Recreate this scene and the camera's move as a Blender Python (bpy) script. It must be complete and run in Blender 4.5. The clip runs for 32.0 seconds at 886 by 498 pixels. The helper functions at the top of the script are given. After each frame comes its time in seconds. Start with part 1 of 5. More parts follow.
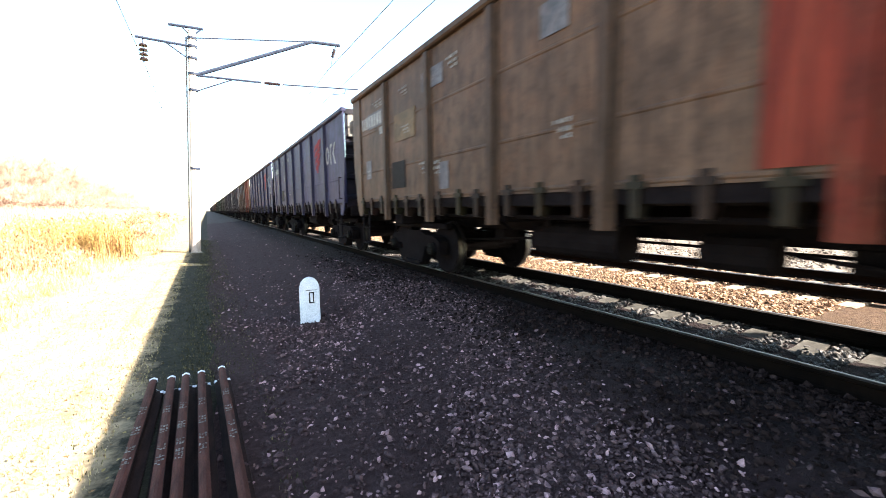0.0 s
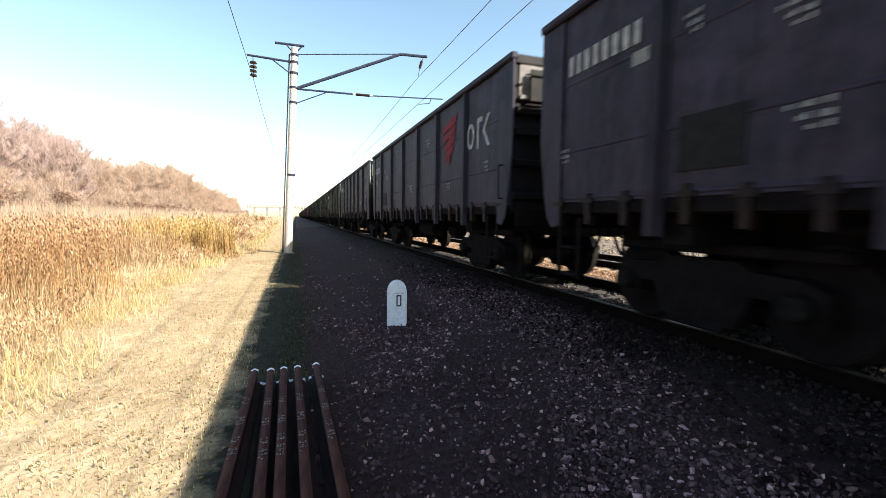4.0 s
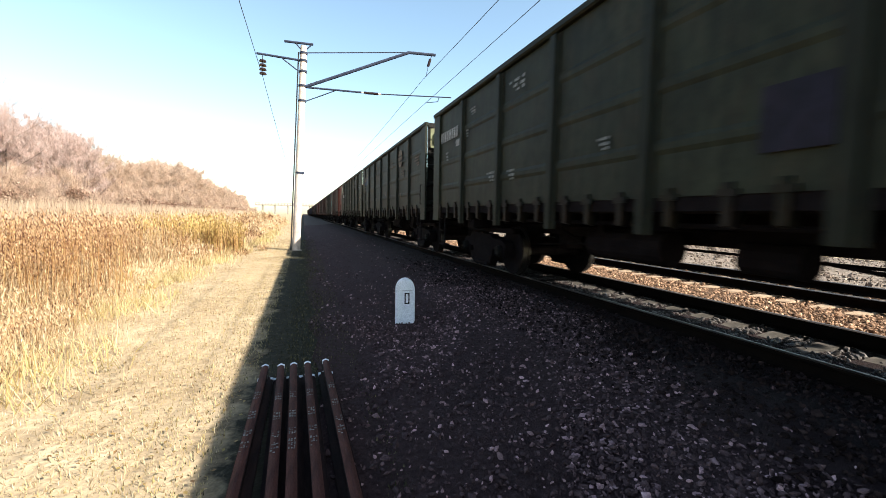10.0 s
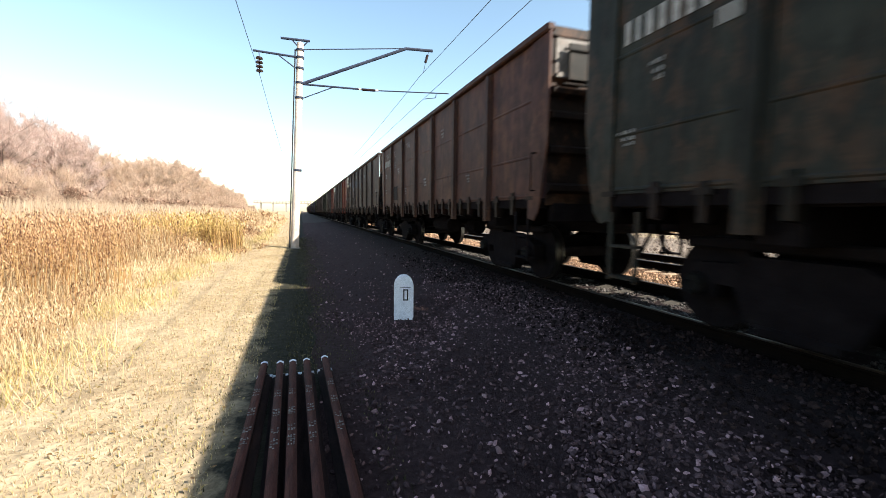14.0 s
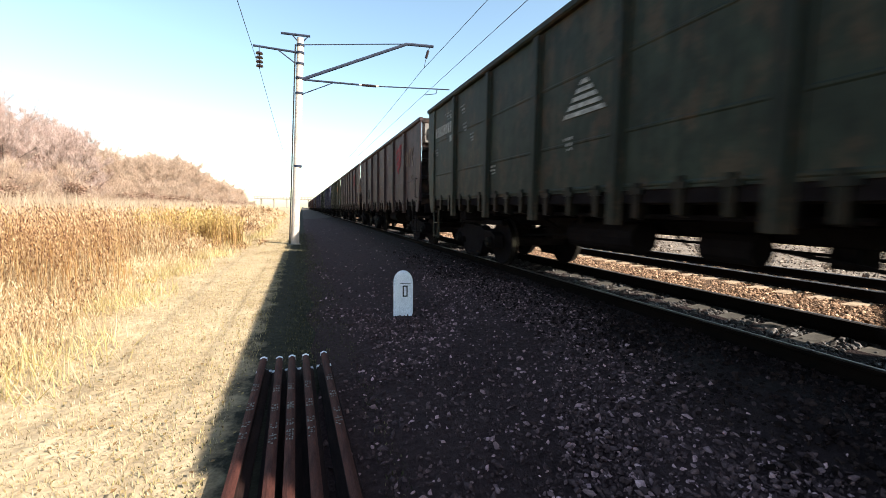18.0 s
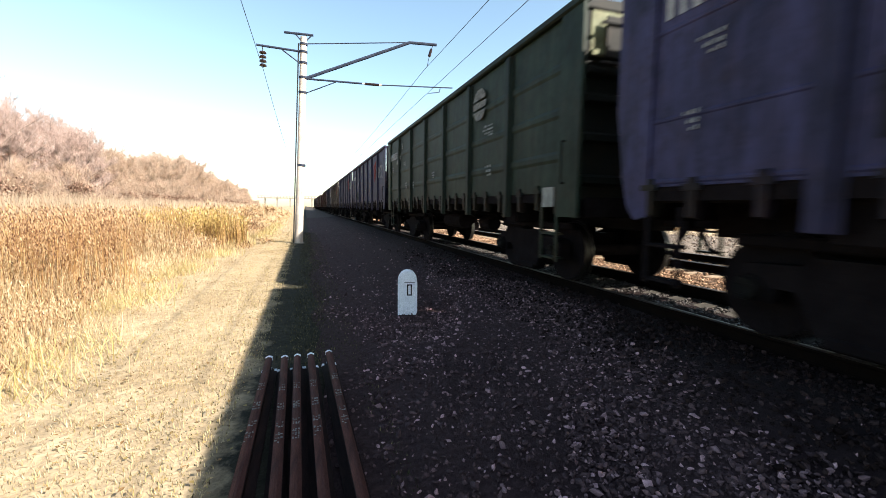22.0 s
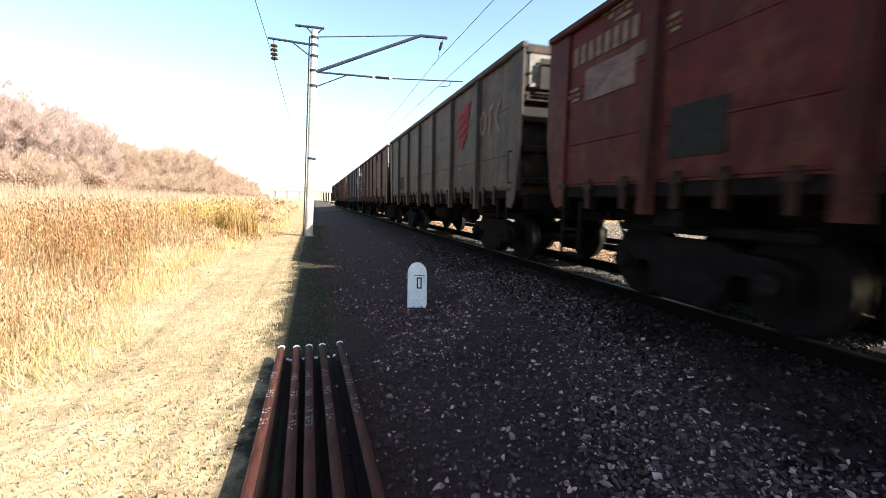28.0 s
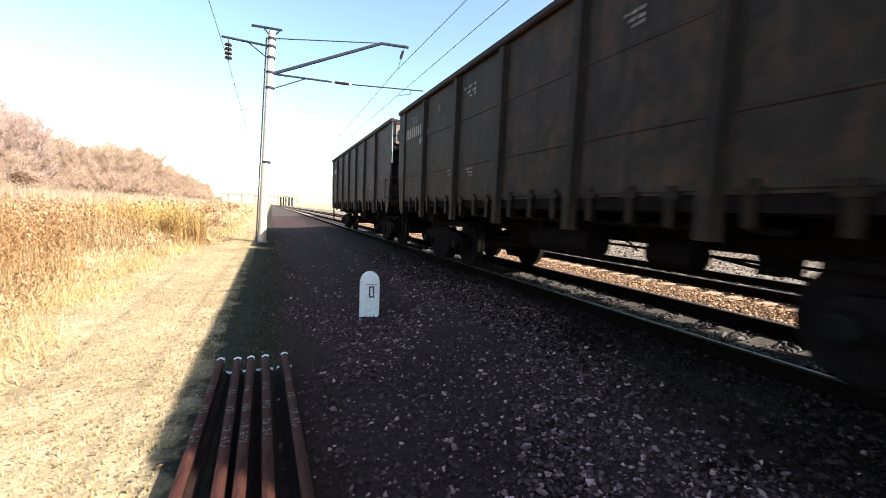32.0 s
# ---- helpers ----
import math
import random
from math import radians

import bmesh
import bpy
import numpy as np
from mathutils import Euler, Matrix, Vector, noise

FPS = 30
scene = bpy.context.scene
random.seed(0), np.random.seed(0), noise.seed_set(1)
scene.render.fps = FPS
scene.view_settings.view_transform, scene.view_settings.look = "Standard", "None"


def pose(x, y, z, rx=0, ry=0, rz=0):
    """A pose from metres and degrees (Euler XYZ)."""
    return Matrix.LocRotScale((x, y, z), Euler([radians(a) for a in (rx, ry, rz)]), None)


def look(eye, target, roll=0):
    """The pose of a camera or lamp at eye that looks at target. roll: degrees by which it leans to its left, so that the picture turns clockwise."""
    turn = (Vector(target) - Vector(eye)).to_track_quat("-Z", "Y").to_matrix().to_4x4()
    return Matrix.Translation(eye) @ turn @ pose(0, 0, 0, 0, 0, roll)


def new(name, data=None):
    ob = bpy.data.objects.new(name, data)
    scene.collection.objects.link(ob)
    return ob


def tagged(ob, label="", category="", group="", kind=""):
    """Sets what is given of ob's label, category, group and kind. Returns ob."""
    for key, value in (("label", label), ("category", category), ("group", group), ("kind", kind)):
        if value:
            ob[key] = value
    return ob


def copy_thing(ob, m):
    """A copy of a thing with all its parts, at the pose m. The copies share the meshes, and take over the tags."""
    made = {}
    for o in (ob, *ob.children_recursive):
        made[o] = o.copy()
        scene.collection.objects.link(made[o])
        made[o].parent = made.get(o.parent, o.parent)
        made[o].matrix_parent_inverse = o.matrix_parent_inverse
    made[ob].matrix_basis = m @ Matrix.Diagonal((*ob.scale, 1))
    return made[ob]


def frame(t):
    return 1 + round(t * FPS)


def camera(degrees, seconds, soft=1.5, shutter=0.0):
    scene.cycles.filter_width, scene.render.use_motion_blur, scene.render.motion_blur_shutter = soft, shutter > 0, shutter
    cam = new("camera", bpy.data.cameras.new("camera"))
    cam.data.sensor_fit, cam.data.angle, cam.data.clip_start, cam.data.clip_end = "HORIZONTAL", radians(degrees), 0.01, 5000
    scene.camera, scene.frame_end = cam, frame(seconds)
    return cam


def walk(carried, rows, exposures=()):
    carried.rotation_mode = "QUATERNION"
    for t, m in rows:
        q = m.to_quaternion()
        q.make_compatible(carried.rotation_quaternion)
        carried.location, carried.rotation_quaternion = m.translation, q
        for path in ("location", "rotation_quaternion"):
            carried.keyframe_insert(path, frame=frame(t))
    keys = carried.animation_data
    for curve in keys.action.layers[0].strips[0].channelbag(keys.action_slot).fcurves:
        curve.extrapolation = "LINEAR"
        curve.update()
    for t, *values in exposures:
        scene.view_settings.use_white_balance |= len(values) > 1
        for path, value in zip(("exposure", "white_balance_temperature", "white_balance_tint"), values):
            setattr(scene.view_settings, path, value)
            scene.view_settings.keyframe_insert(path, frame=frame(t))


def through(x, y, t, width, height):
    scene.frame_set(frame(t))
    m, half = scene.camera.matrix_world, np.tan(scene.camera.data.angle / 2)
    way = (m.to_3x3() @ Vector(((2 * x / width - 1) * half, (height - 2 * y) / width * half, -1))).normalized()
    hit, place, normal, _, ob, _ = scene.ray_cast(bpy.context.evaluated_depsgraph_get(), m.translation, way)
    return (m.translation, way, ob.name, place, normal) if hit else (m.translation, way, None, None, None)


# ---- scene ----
# The camera is held by hand beside the track: seconds, x, y, z, turn to the right, tilt, lean
cam = camera(93.0, 32.0, soft=0.84, shutter=0.18)
PATH = [
    (0, -4.817, -0.303, 1.259, 29.17, -5.71, -0.79),
    (0.5, -4.885, -0.082, 1.188, 24.72, -6.53, 0.51),
    (1, -4.906, -0.028, 1.168, 22.84, -6.34, 0.49),
    (1.5, -4.930, -0.004, 1.165, 21.69, -6.14, -0.92),
    (2, -4.940, -0.015, 1.157, 21.32, -5.98, 0.29),
    (2.5, -4.927, -0.003, 1.174, 20.60, -5.37, 0.46),
    (3, -4.945, -0.003, 1.172, 20.05, -4.94, 0.90),
    (3.5, -4.942, 0.009, 1.176, 19.72, -4.66, 0.80),
    (5.5, -4.991, 0.022, 1.186, 18.42, -3.35, 1.01),
    (6, -4.987, 0.025, 1.193, 18.71, -3.36, 1.29),
    (6.5, -4.999, 0.028, 1.187, 18.34, -3.67, 0.48),
    (7, -4.989, 0.026, 1.177, 18.51, -4.02, 0.41),
    (7.5, -4.987, 0.023, 1.178, 18.33, -4.13, 0.47),
    (8, -4.969, 0.009, 1.173, 18.65, -4.41, 0.37),
    (8.5, -4.964, -0.008, 1.168, 19.39, -4.68, 0.71),
    (9, -4.975, 0.007, 1.175, 18.91, -5.00, 0.61),
    (9.5, -4.985, 0.009, 1.170, 18.77, -4.59, 0.66),
    (10, -4.977, 0.006, 1.176, 18.43, -4.49, 1.02),
    (10.5, -4.973, 0.004, 1.180, 18.28, -4.31, 1.35),
    (11, -4.952, -0.009, 1.174, 19.27, -4.66, 1.01),
    (11.5, -4.961, 0.001, 1.175, 18.68, -4.69, 1.09),
    (12, -4.959, 0.000, 1.175, 18.53, -4.87, 1.20),
    (12.5, -4.959, 0.001, 1.168, 18.53, -4.85, 1.00),
    (13, -4.955, 0.002, 1.174, 18.67, -5.13, 0.78),
    (13.5, -4.969, 0.000, 1.171, 18.56, -4.98, 0.60),
    (15.5, -4.954, -0.006, 1.172, 19.11, -4.87, 0.73),
    (16, -4.939, -0.021, 1.170, 19.85, -4.76, 1.08),
    (16.5, -4.946, -0.016, 1.165, 19.24, -5.44, 0.88),
    (17, -4.967, -0.007, 1.161, 18.56, -5.35, 1.10),
    (17.5, -4.966, -0.003, 1.169, 18.35, -5.23, 1.04),
    (18, -4.958, -0.006, 1.170, 18.53, -5.43, 0.78),
    (18.5, -4.962, -0.006, 1.171, 18.56, -5.54, 0.91),
    (19, -4.971, -0.000, 1.172, 18.35, -5.10, 0.64),
    (19.5, -4.981, 0.002, 1.166, 18.06, -5.30, 1.23),
    (20, -4.979, 0.004, 1.170, 18.09, -5.06, 1.27),
    (20.5, -4.987, 0.005, 1.171, 17.90, -4.73, 1.22),
    (21, -4.974, -0.003, 1.170, 17.75, -5.50, 1.17),
    (21.5, -4.967, 0.002, 1.164, 18.59, -5.75, 0.70),
    (22, -4.969, 0.005, 1.171, 18.09, -5.62, 0.61),
    (22.5, -4.974, -0.002, 1.163, 17.91, -5.65, 0.53),
    (23, -4.962, -0.009, 1.163, 18.37, -6.03, 0.50),
    (23.5, -4.947, -0.017, 1.159, 18.94, -6.38, 0.19),
    (24, -4.950, -0.012, 1.169, 19.09, -5.94, 0.16),
    (24.5, -4.951, -0.013, 1.161, 18.77, -5.82, 0.24),
    (25, -4.963, -0.014, 1.169, 18.03, -5.64, 0.32),
    (25.5, -4.970, -0.008, 1.162, 18.12, -5.54, 0.75),
    (27.5, -4.947, -0.011, 1.162, 19.17, -5.98, 0.52),
    (28, -4.997, -0.004, 1.156, 16.97, -6.37, 1.03),
    (28.5, -4.996, -0.003, 1.158, 16.98, -6.46, 0.70),
    (29, -4.986, -0.010, 1.156, 17.08, -6.51, 0.45),
    (29.5, -4.980, -0.007, 1.159, 17.45, -6.39, 0.65),
    (30, -4.997, 0.003, 1.162, 17.15, -6.04, 0.66),
    (30.5, -4.995, 0.003, 1.162, 16.87, -5.96, 0.71),
    (31, -4.998, -0.007, 1.155, 16.83, -6.50, 0.72),
    (31.5, -4.975, -0.001, 1.156, 17.36, -6.75, 1.01),
    (31.8, -4.970, -0.000, 1.170, 19.64, -6.20, 1.51),
    (32, -4.904, -0.042, 1.179, 22.33, -5.15, 2.33),
]
EXPOSURES = [(0, 2.86), (0.5, 2.25), (1.0, 1.9), (2.0, 1.7), (3.0, 1.62), (23.0, 1.62), (24.0, 1.72), (25.0, 1.64), (27.0, 1.66), (28.0, 1.82), (29.0, 1.6), (31.0, 1.58), (32.0, 1.76)]
walk(cam, [(t, pose(x, y, z, 90 + tilt, 0, -turn) @ pose(0, 0, 0, 0, 0, lean)) for t, x, y, z, turn, tilt, lean in PATH], EXPOSURES)

# ---- light ----
SUN_WAY = Vector((-3.95, 4.35, -4.22)).normalized()
world = bpy.data.worlds.new("sky")
scene.world = world
world.use_nodes = True
wn = world.node_tree
sky = wn.nodes.new("ShaderNodeTexSky")
sky.sky_type, sky.sun_disc = "NISHITA", False
sky.sun_elevation = math.asin(-SUN_WAY.z)
sky.sun_rotation = math.atan2(-SUN_WAY.x, -SUN_WAY.y)
sky.air_density, sky.dust_density, sky.ozone_density = 1.0, 1.0, 0.2
haze = wn.nodes.new("ShaderNodeMix")
haze.data_type, haze.blend_type = "RGBA", "MULTIPLY"
haze.inputs[0].default_value, haze.inputs[7].default_value = 1.0, (1.0, 1.05, 0.965, 1)
wn.links.new(sky.outputs[0], haze.inputs[6])
wn.links.new(haze.outputs[2], wn.nodes["Background"].inputs[0])
wn.nodes["Background"].inputs[1].default_value = 0.10
sun = new("sun", bpy.data.lights.new("sun", "SUN"))
sun.data.energy, sun.data.angle, sun.data.color = 5.0, radians(0.5), (1.0, 0.93, 0.82)
sun.matrix_world = look((0, 0, 40), Vector((0, 0, 40)) + SUN_WAY)


# ---- materials ----
# how the stones of a bed differ in tone: a few pale ones among dark, or an even mix
PALE_FEW = [(0.0, (0.3, 0.28, 0.28)), (0.55, (0.6, 0.58, 0.58)), (0.78, (1.1, 1.06, 1.04)), (0.9, (2.1, 2.1, 2.1)), (1.0, (5.0, 5.0, 5.0))]
EVEN_MIX = [(0.0, (0.25, 0.22, 0.2)), (0.4, (0.65, 0.6, 0.55)), (0.75, (1.1, 1.05, 1.0)), (1.0, (1.9, 1.85, 1.75))]


def material(name, rough=0.7, metal=0.0, gloss=0.12):
    m = bpy.data.materials.new(name)
    m.use_nodes = True
    b = m.node_tree.nodes["Principled BSDF"]
    b.inputs["Roughness"].default_value, b.inputs["Metallic"].default_value, b.inputs["Specular IOR Level"].default_value = rough, metal, gloss
    return m, m.node_tree, b


def tex_noise(nt, scale, detail=4.0, rough=0.6, squash=(1, 1, 1)):
    co = nt.nodes.new("ShaderNodeTexCoord")
    mp = nt.nodes.new("ShaderNodeMapping")
    mp.inputs["Scale"].default_value = squash
    n = nt.nodes.new("ShaderNodeTexNoise")
    n.inputs["Scale"].default_value, n.inputs["Detail"].default_value, n.inputs["Roughness"].default_value = scale, detail, rough
    nt.links.new(co.outputs["Object"], mp.inputs[0])
    nt.links.new(mp.outputs[0], n.inputs["Vector"])
    return n.outputs["Fac"]


def ramp(nt, fac, stops):
    r = nt.nodes.new("ShaderNodeValToRGB")
    while len(r.color_ramp.elements) < len(stops):
        r.color_ramp.elements.new(0.5)
    for e, (p, c) in zip(r.color_ramp.elements, stops):
        e.position, e.color = p, (*c, 1)
    nt.links.new(fac, r.inputs[0])
    return r.outputs["Color"]


def mixed(nt, kind, fac, a, b):
    m = nt.nodes.new("ShaderNodeMix")
    m.data_type, m.blend_type = "RGBA", kind
    for sock, v in ((m.inputs[0], fac), (m.inputs[6], a), (m.inputs[7], b)):
        if isinstance(v, bpy.types.NodeSocket):
            nt.links.new(v, sock)
        else:
            sock.default_value = (*v, 1) if isinstance(v, tuple) else v
    return m.outputs[2]


def bumped(nt, b, fac, strength, dist):
    n = nt.nodes.new("ShaderNodeBump")
    n.inputs["Strength"].default_value, n.inputs["Distance"].default_value = strength, dist
    nt.links.new(fac, n.inputs["Height"])
    nt.links.new(n.outputs[0], b.inputs["Normal"])


def plain(name, c1, c2, scale=6.0, rough=0.7, metal=0.0, bump=0.3, dist=0.01, squash=(1, 1, 1), island=False, gloss=0.12):
    """Two tones by noise, a finer grain over them, and relief."""
    m, nt, b = material(name, rough, metal, gloss)
    col = ramp(nt, tex_noise(nt, scale, 5, 0.65, squash), [(0.32, c1), (0.68, c2)])
    fine = tex_noise(nt, scale * 9, 3, 0.6, squash)
    col = mixed(nt, "MULTIPLY", 0.55, col, ramp(nt, fine, [(0.3, (0.55, 0.55, 0.55)), (0.7, (1.3, 1.3, 1.3))]))
    if island:
        g = nt.nodes.new("ShaderNodeNewGeometry")
        col = mixed(nt, "MULTIPLY", 0.85, col, ramp(nt, g.outputs["Random Per Island"], island))
    nt.links.new(col, b.inputs["Base Color"])
    if bump:
        bumped(nt, b, fine, bump, dist)
    return m


def leafy(name, stops, rough=0.6, through=0.25):
    """Dry leaves and blades: a tone for each, light that comes through."""
    m, nt, b = material(name, rough)
    g = nt.nodes.new("ShaderNodeNewGeometry")
    col = ramp(nt, g.outputs["Random Per Island"], stops)
    col = mixed(nt, "MULTIPLY", 0.5, col, ramp(nt, tex_noise(nt, 0.6, 2), [(0.3, (0.7, 0.62, 0.55)), (0.7, (1.25, 1.25, 1.2))]))
    nt.links.new(col, b.inputs["Base Color"])
    tr = nt.nodes.new("ShaderNodeBsdfTranslucent")
    nt.links.new(col, tr.inputs[0])
    mx = nt.nodes.new("ShaderNodeMixShader")
    mx.inputs[0].default_value = through
    nt.links.new(b.outputs[0], mx.inputs[1])
    nt.links.new(tr.outputs[0], mx.inputs[2])
    nt.links.new(mx.outputs[0], nt.nodes["Material Output"].inputs[0])
    return m


def wagon_paint():
    """Weathered wagon paint: the object's own colour, grime, runs and rust; its alpha says how rusty."""
    m, nt, b = material("wagon_paint", 0.6, gloss=0.15)
    oi = nt.nodes.new("ShaderNodeObjectInfo")
    big = tex_noise(nt, 0.9, 5, 0.65)
    runs = tex_noise(nt, 2.2, 5, 0.6, (1, 6, 0.35))
    fine = tex_noise(nt, 28, 3)
    col = mixed(nt, "MULTIPLY", 0.85, oi.outputs["Color"], ramp(nt, big, [(0.3, (0.5, 0.5, 0.52)), (0.7, (1.3, 1.27, 1.22))]))
    col = mixed(nt, "MULTIPLY", 0.7, col, ramp(nt, runs, [(0.35, (0.55, 0.52, 0.5)), (0.6, (1.1, 1.1, 1.1))]))
    col = mixed(nt, "MULTIPLY", 0.8, col, ramp(nt, tex_noise(nt, 6.5, 7, 0.72, (1, 1, 0.7)), [(0.36, (0.5, 0.48, 0.47)), (0.52, (1.05, 1.05, 1.05)), (0.72, (1.35, 1.33, 1.3))]))
    rust = ramp(nt, tex_noise(nt, 3.4, 6, 0.7, (1, 1, 0.6)), [(0.5, (0, 0, 0)), (0.62, (1, 1, 1))])
    fac = nt.nodes.new("ShaderNodeMath")
    fac.operation = "MULTIPLY"
    nt.links.new(rust, fac.inputs[0])
    nt.links.new(oi.outputs["Alpha"], fac.inputs[1])
    col = mixed(nt, "MIX", fac.outputs[0], col, ramp(nt, fine, [(0.3, (0.07, 0.03, 0.018)), (0.7, (0.19, 0.09, 0.045))]))
    nt.links.new(col, b.inputs["Base Color"])
    bumped(nt, b, big, 0.35, 0.03)
    return m


PAINT = wagon_paint()
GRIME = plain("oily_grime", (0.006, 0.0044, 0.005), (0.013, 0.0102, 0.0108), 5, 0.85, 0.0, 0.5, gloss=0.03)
SOOT = plain("sooty_dark_paint", (0.008, 0.0075, 0.008), (0.018, 0.016, 0.017), 6, 0.7, 0.0, 0.2, gloss=0.1)
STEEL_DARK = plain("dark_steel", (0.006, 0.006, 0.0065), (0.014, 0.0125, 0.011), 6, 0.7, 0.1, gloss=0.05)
TREAD = plain("polished_tread", (0.045, 0.042, 0.04), (0.1, 0.095, 0.09), 20, 0.45, 1.0, 0.1, 0.002)
LETTER = plain("faded_white_lettering", (0.2, 0.2, 0.2), (0.42, 0.42, 0.42), 9, 0.7, bump=0)
FAINT = plain("worn_white_stencil", (0.11, 0.11, 0.112), (0.36, 0.36, 0.36), 12, 0.7, bump=0)
LETTER_TAN = plain("faded_tan_lettering", (0.09, 0.07, 0.055), (0.17, 0.135, 0.105), 9, 0.7, bump=0)
EMBLEM_TAN = plain("worn_tan_emblem", (0.2, 0.085, 0.04), (0.3, 0.18, 0.1), 9, 0.7, bump=0)
LOGO_RED = plain("faded_red_logo", (0.1, 0.008, 0.016), (0.22, 0.018, 0.03), 9, 0.7, bump=0)
RUST_SHADED = plain("shaded_rail_rust", (0.009, 0.0045, 0.0042), (0.022, 0.0105, 0.009), 7, 0.85, 0.0, 0.5, 0.004, (3, 0.6, 3))
RUST_RAIL = plain("rusty_rail", (0.03, 0.0105, 0.009), (0.08, 0.029, 0.0215), 7, 0.75, 0.0, 0.5, 0.004, (3, 0.6, 3))
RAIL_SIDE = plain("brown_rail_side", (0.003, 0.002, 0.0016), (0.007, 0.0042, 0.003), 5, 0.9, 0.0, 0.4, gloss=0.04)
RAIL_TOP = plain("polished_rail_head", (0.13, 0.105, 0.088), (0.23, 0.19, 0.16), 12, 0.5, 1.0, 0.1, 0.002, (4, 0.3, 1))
CONCRETE = plain("weathered_concrete", (0.15, 0.135, 0.115), (0.32, 0.29, 0.25), 4, 0.85, 0.0, 0.5)
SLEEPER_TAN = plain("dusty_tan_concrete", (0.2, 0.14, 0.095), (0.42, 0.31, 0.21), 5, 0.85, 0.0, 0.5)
SLEEPER_DARK = plain("shade_toned_concrete", (0.035, 0.031, 0.027), (0.095, 0.085, 0.074), 5, 0.85, 0.0, 0.5)
MAST = plain("mast_concrete", (0.36, 0.3, 0.26), (0.6, 0.52, 0.46), 3, 0.85, 0.0, 0.4, 0.01, (1, 1, 0.4))
MAST_STEEL = plain("dark_painted_steel", (0.014, 0.018, 0.032), (0.032, 0.04, 0.066), 8, 0.6, 0.0, 0.2)
WHITE = plain("whitewash", (0.66, 0.68, 0.75), (0.82, 0.83, 0.89), 9, 0.85, 0.0, 0.4)
BLACK = plain("black_paint", (0.015, 0.015, 0.018), (0.03, 0.03, 0.03), 9, 0.7)
GLAZE = plain("dark_glaze", (0.012, 0.008, 0.01), (0.024, 0.014, 0.014), 9, 0.35)
# granite toned dark on the train's shaded side; warm copies below serve sunlit gravel
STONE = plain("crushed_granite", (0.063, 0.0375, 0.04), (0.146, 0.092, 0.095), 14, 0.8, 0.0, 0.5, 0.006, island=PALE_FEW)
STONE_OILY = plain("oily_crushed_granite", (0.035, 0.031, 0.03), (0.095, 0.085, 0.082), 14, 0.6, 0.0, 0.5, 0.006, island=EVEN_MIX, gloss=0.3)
STONE_DUST_SHADE = plain("dusted_shaded_granite", (0.015, 0.0092, 0.0092), (0.032, 0.0205, 0.02), 14, 0.9, 0.0, 0.5, 0.006, island=EVEN_MIX, gloss=0.05)
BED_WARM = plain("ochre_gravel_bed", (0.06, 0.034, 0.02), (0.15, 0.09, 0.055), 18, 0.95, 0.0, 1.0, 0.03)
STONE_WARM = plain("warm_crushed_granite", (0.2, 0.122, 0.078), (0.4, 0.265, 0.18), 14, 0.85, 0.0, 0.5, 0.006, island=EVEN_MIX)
STONE_PALE = plain("pale_crushed_granite", (0.12, 0.095, 0.08), (0.3, 0.245, 0.205), 9, 0.85, 0.0, 0.5, 0.01, island=EVEN_MIX)
BED_GREY = plain("pale_gravel_bed", (0.1, 0.078, 0.06), (0.26, 0.21, 0.17), 2.5, 0.95, 0.0, 1.0, 0.04)
PLATE = plain("grimy_white_plate", (0.16, 0.16, 0.15), (0.28, 0.28, 0.26), 9, 0.7, bump=0)
STENCIL = plain("faded_stencil", (0.06, 0.06, 0.058), (0.22, 0.22, 0.21), 12, 0.7, bump=0)
# bed colour darkened likewise for the shaded shoulder
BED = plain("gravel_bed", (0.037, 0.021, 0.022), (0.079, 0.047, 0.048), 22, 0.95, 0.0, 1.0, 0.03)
BED_SUNLIT = plain("sunlit_far_gravel_bed", (0.05, 0.039, 0.035), (0.1, 0.08, 0.072), 9, 0.95, 0.0, 1.0, 0.03)
GROUND = plain("dry_mown_ground", (0.26, 0.19, 0.113), (0.42, 0.33, 0.215), 1.6, 0.95, 0.0, 0.8, 0.03)


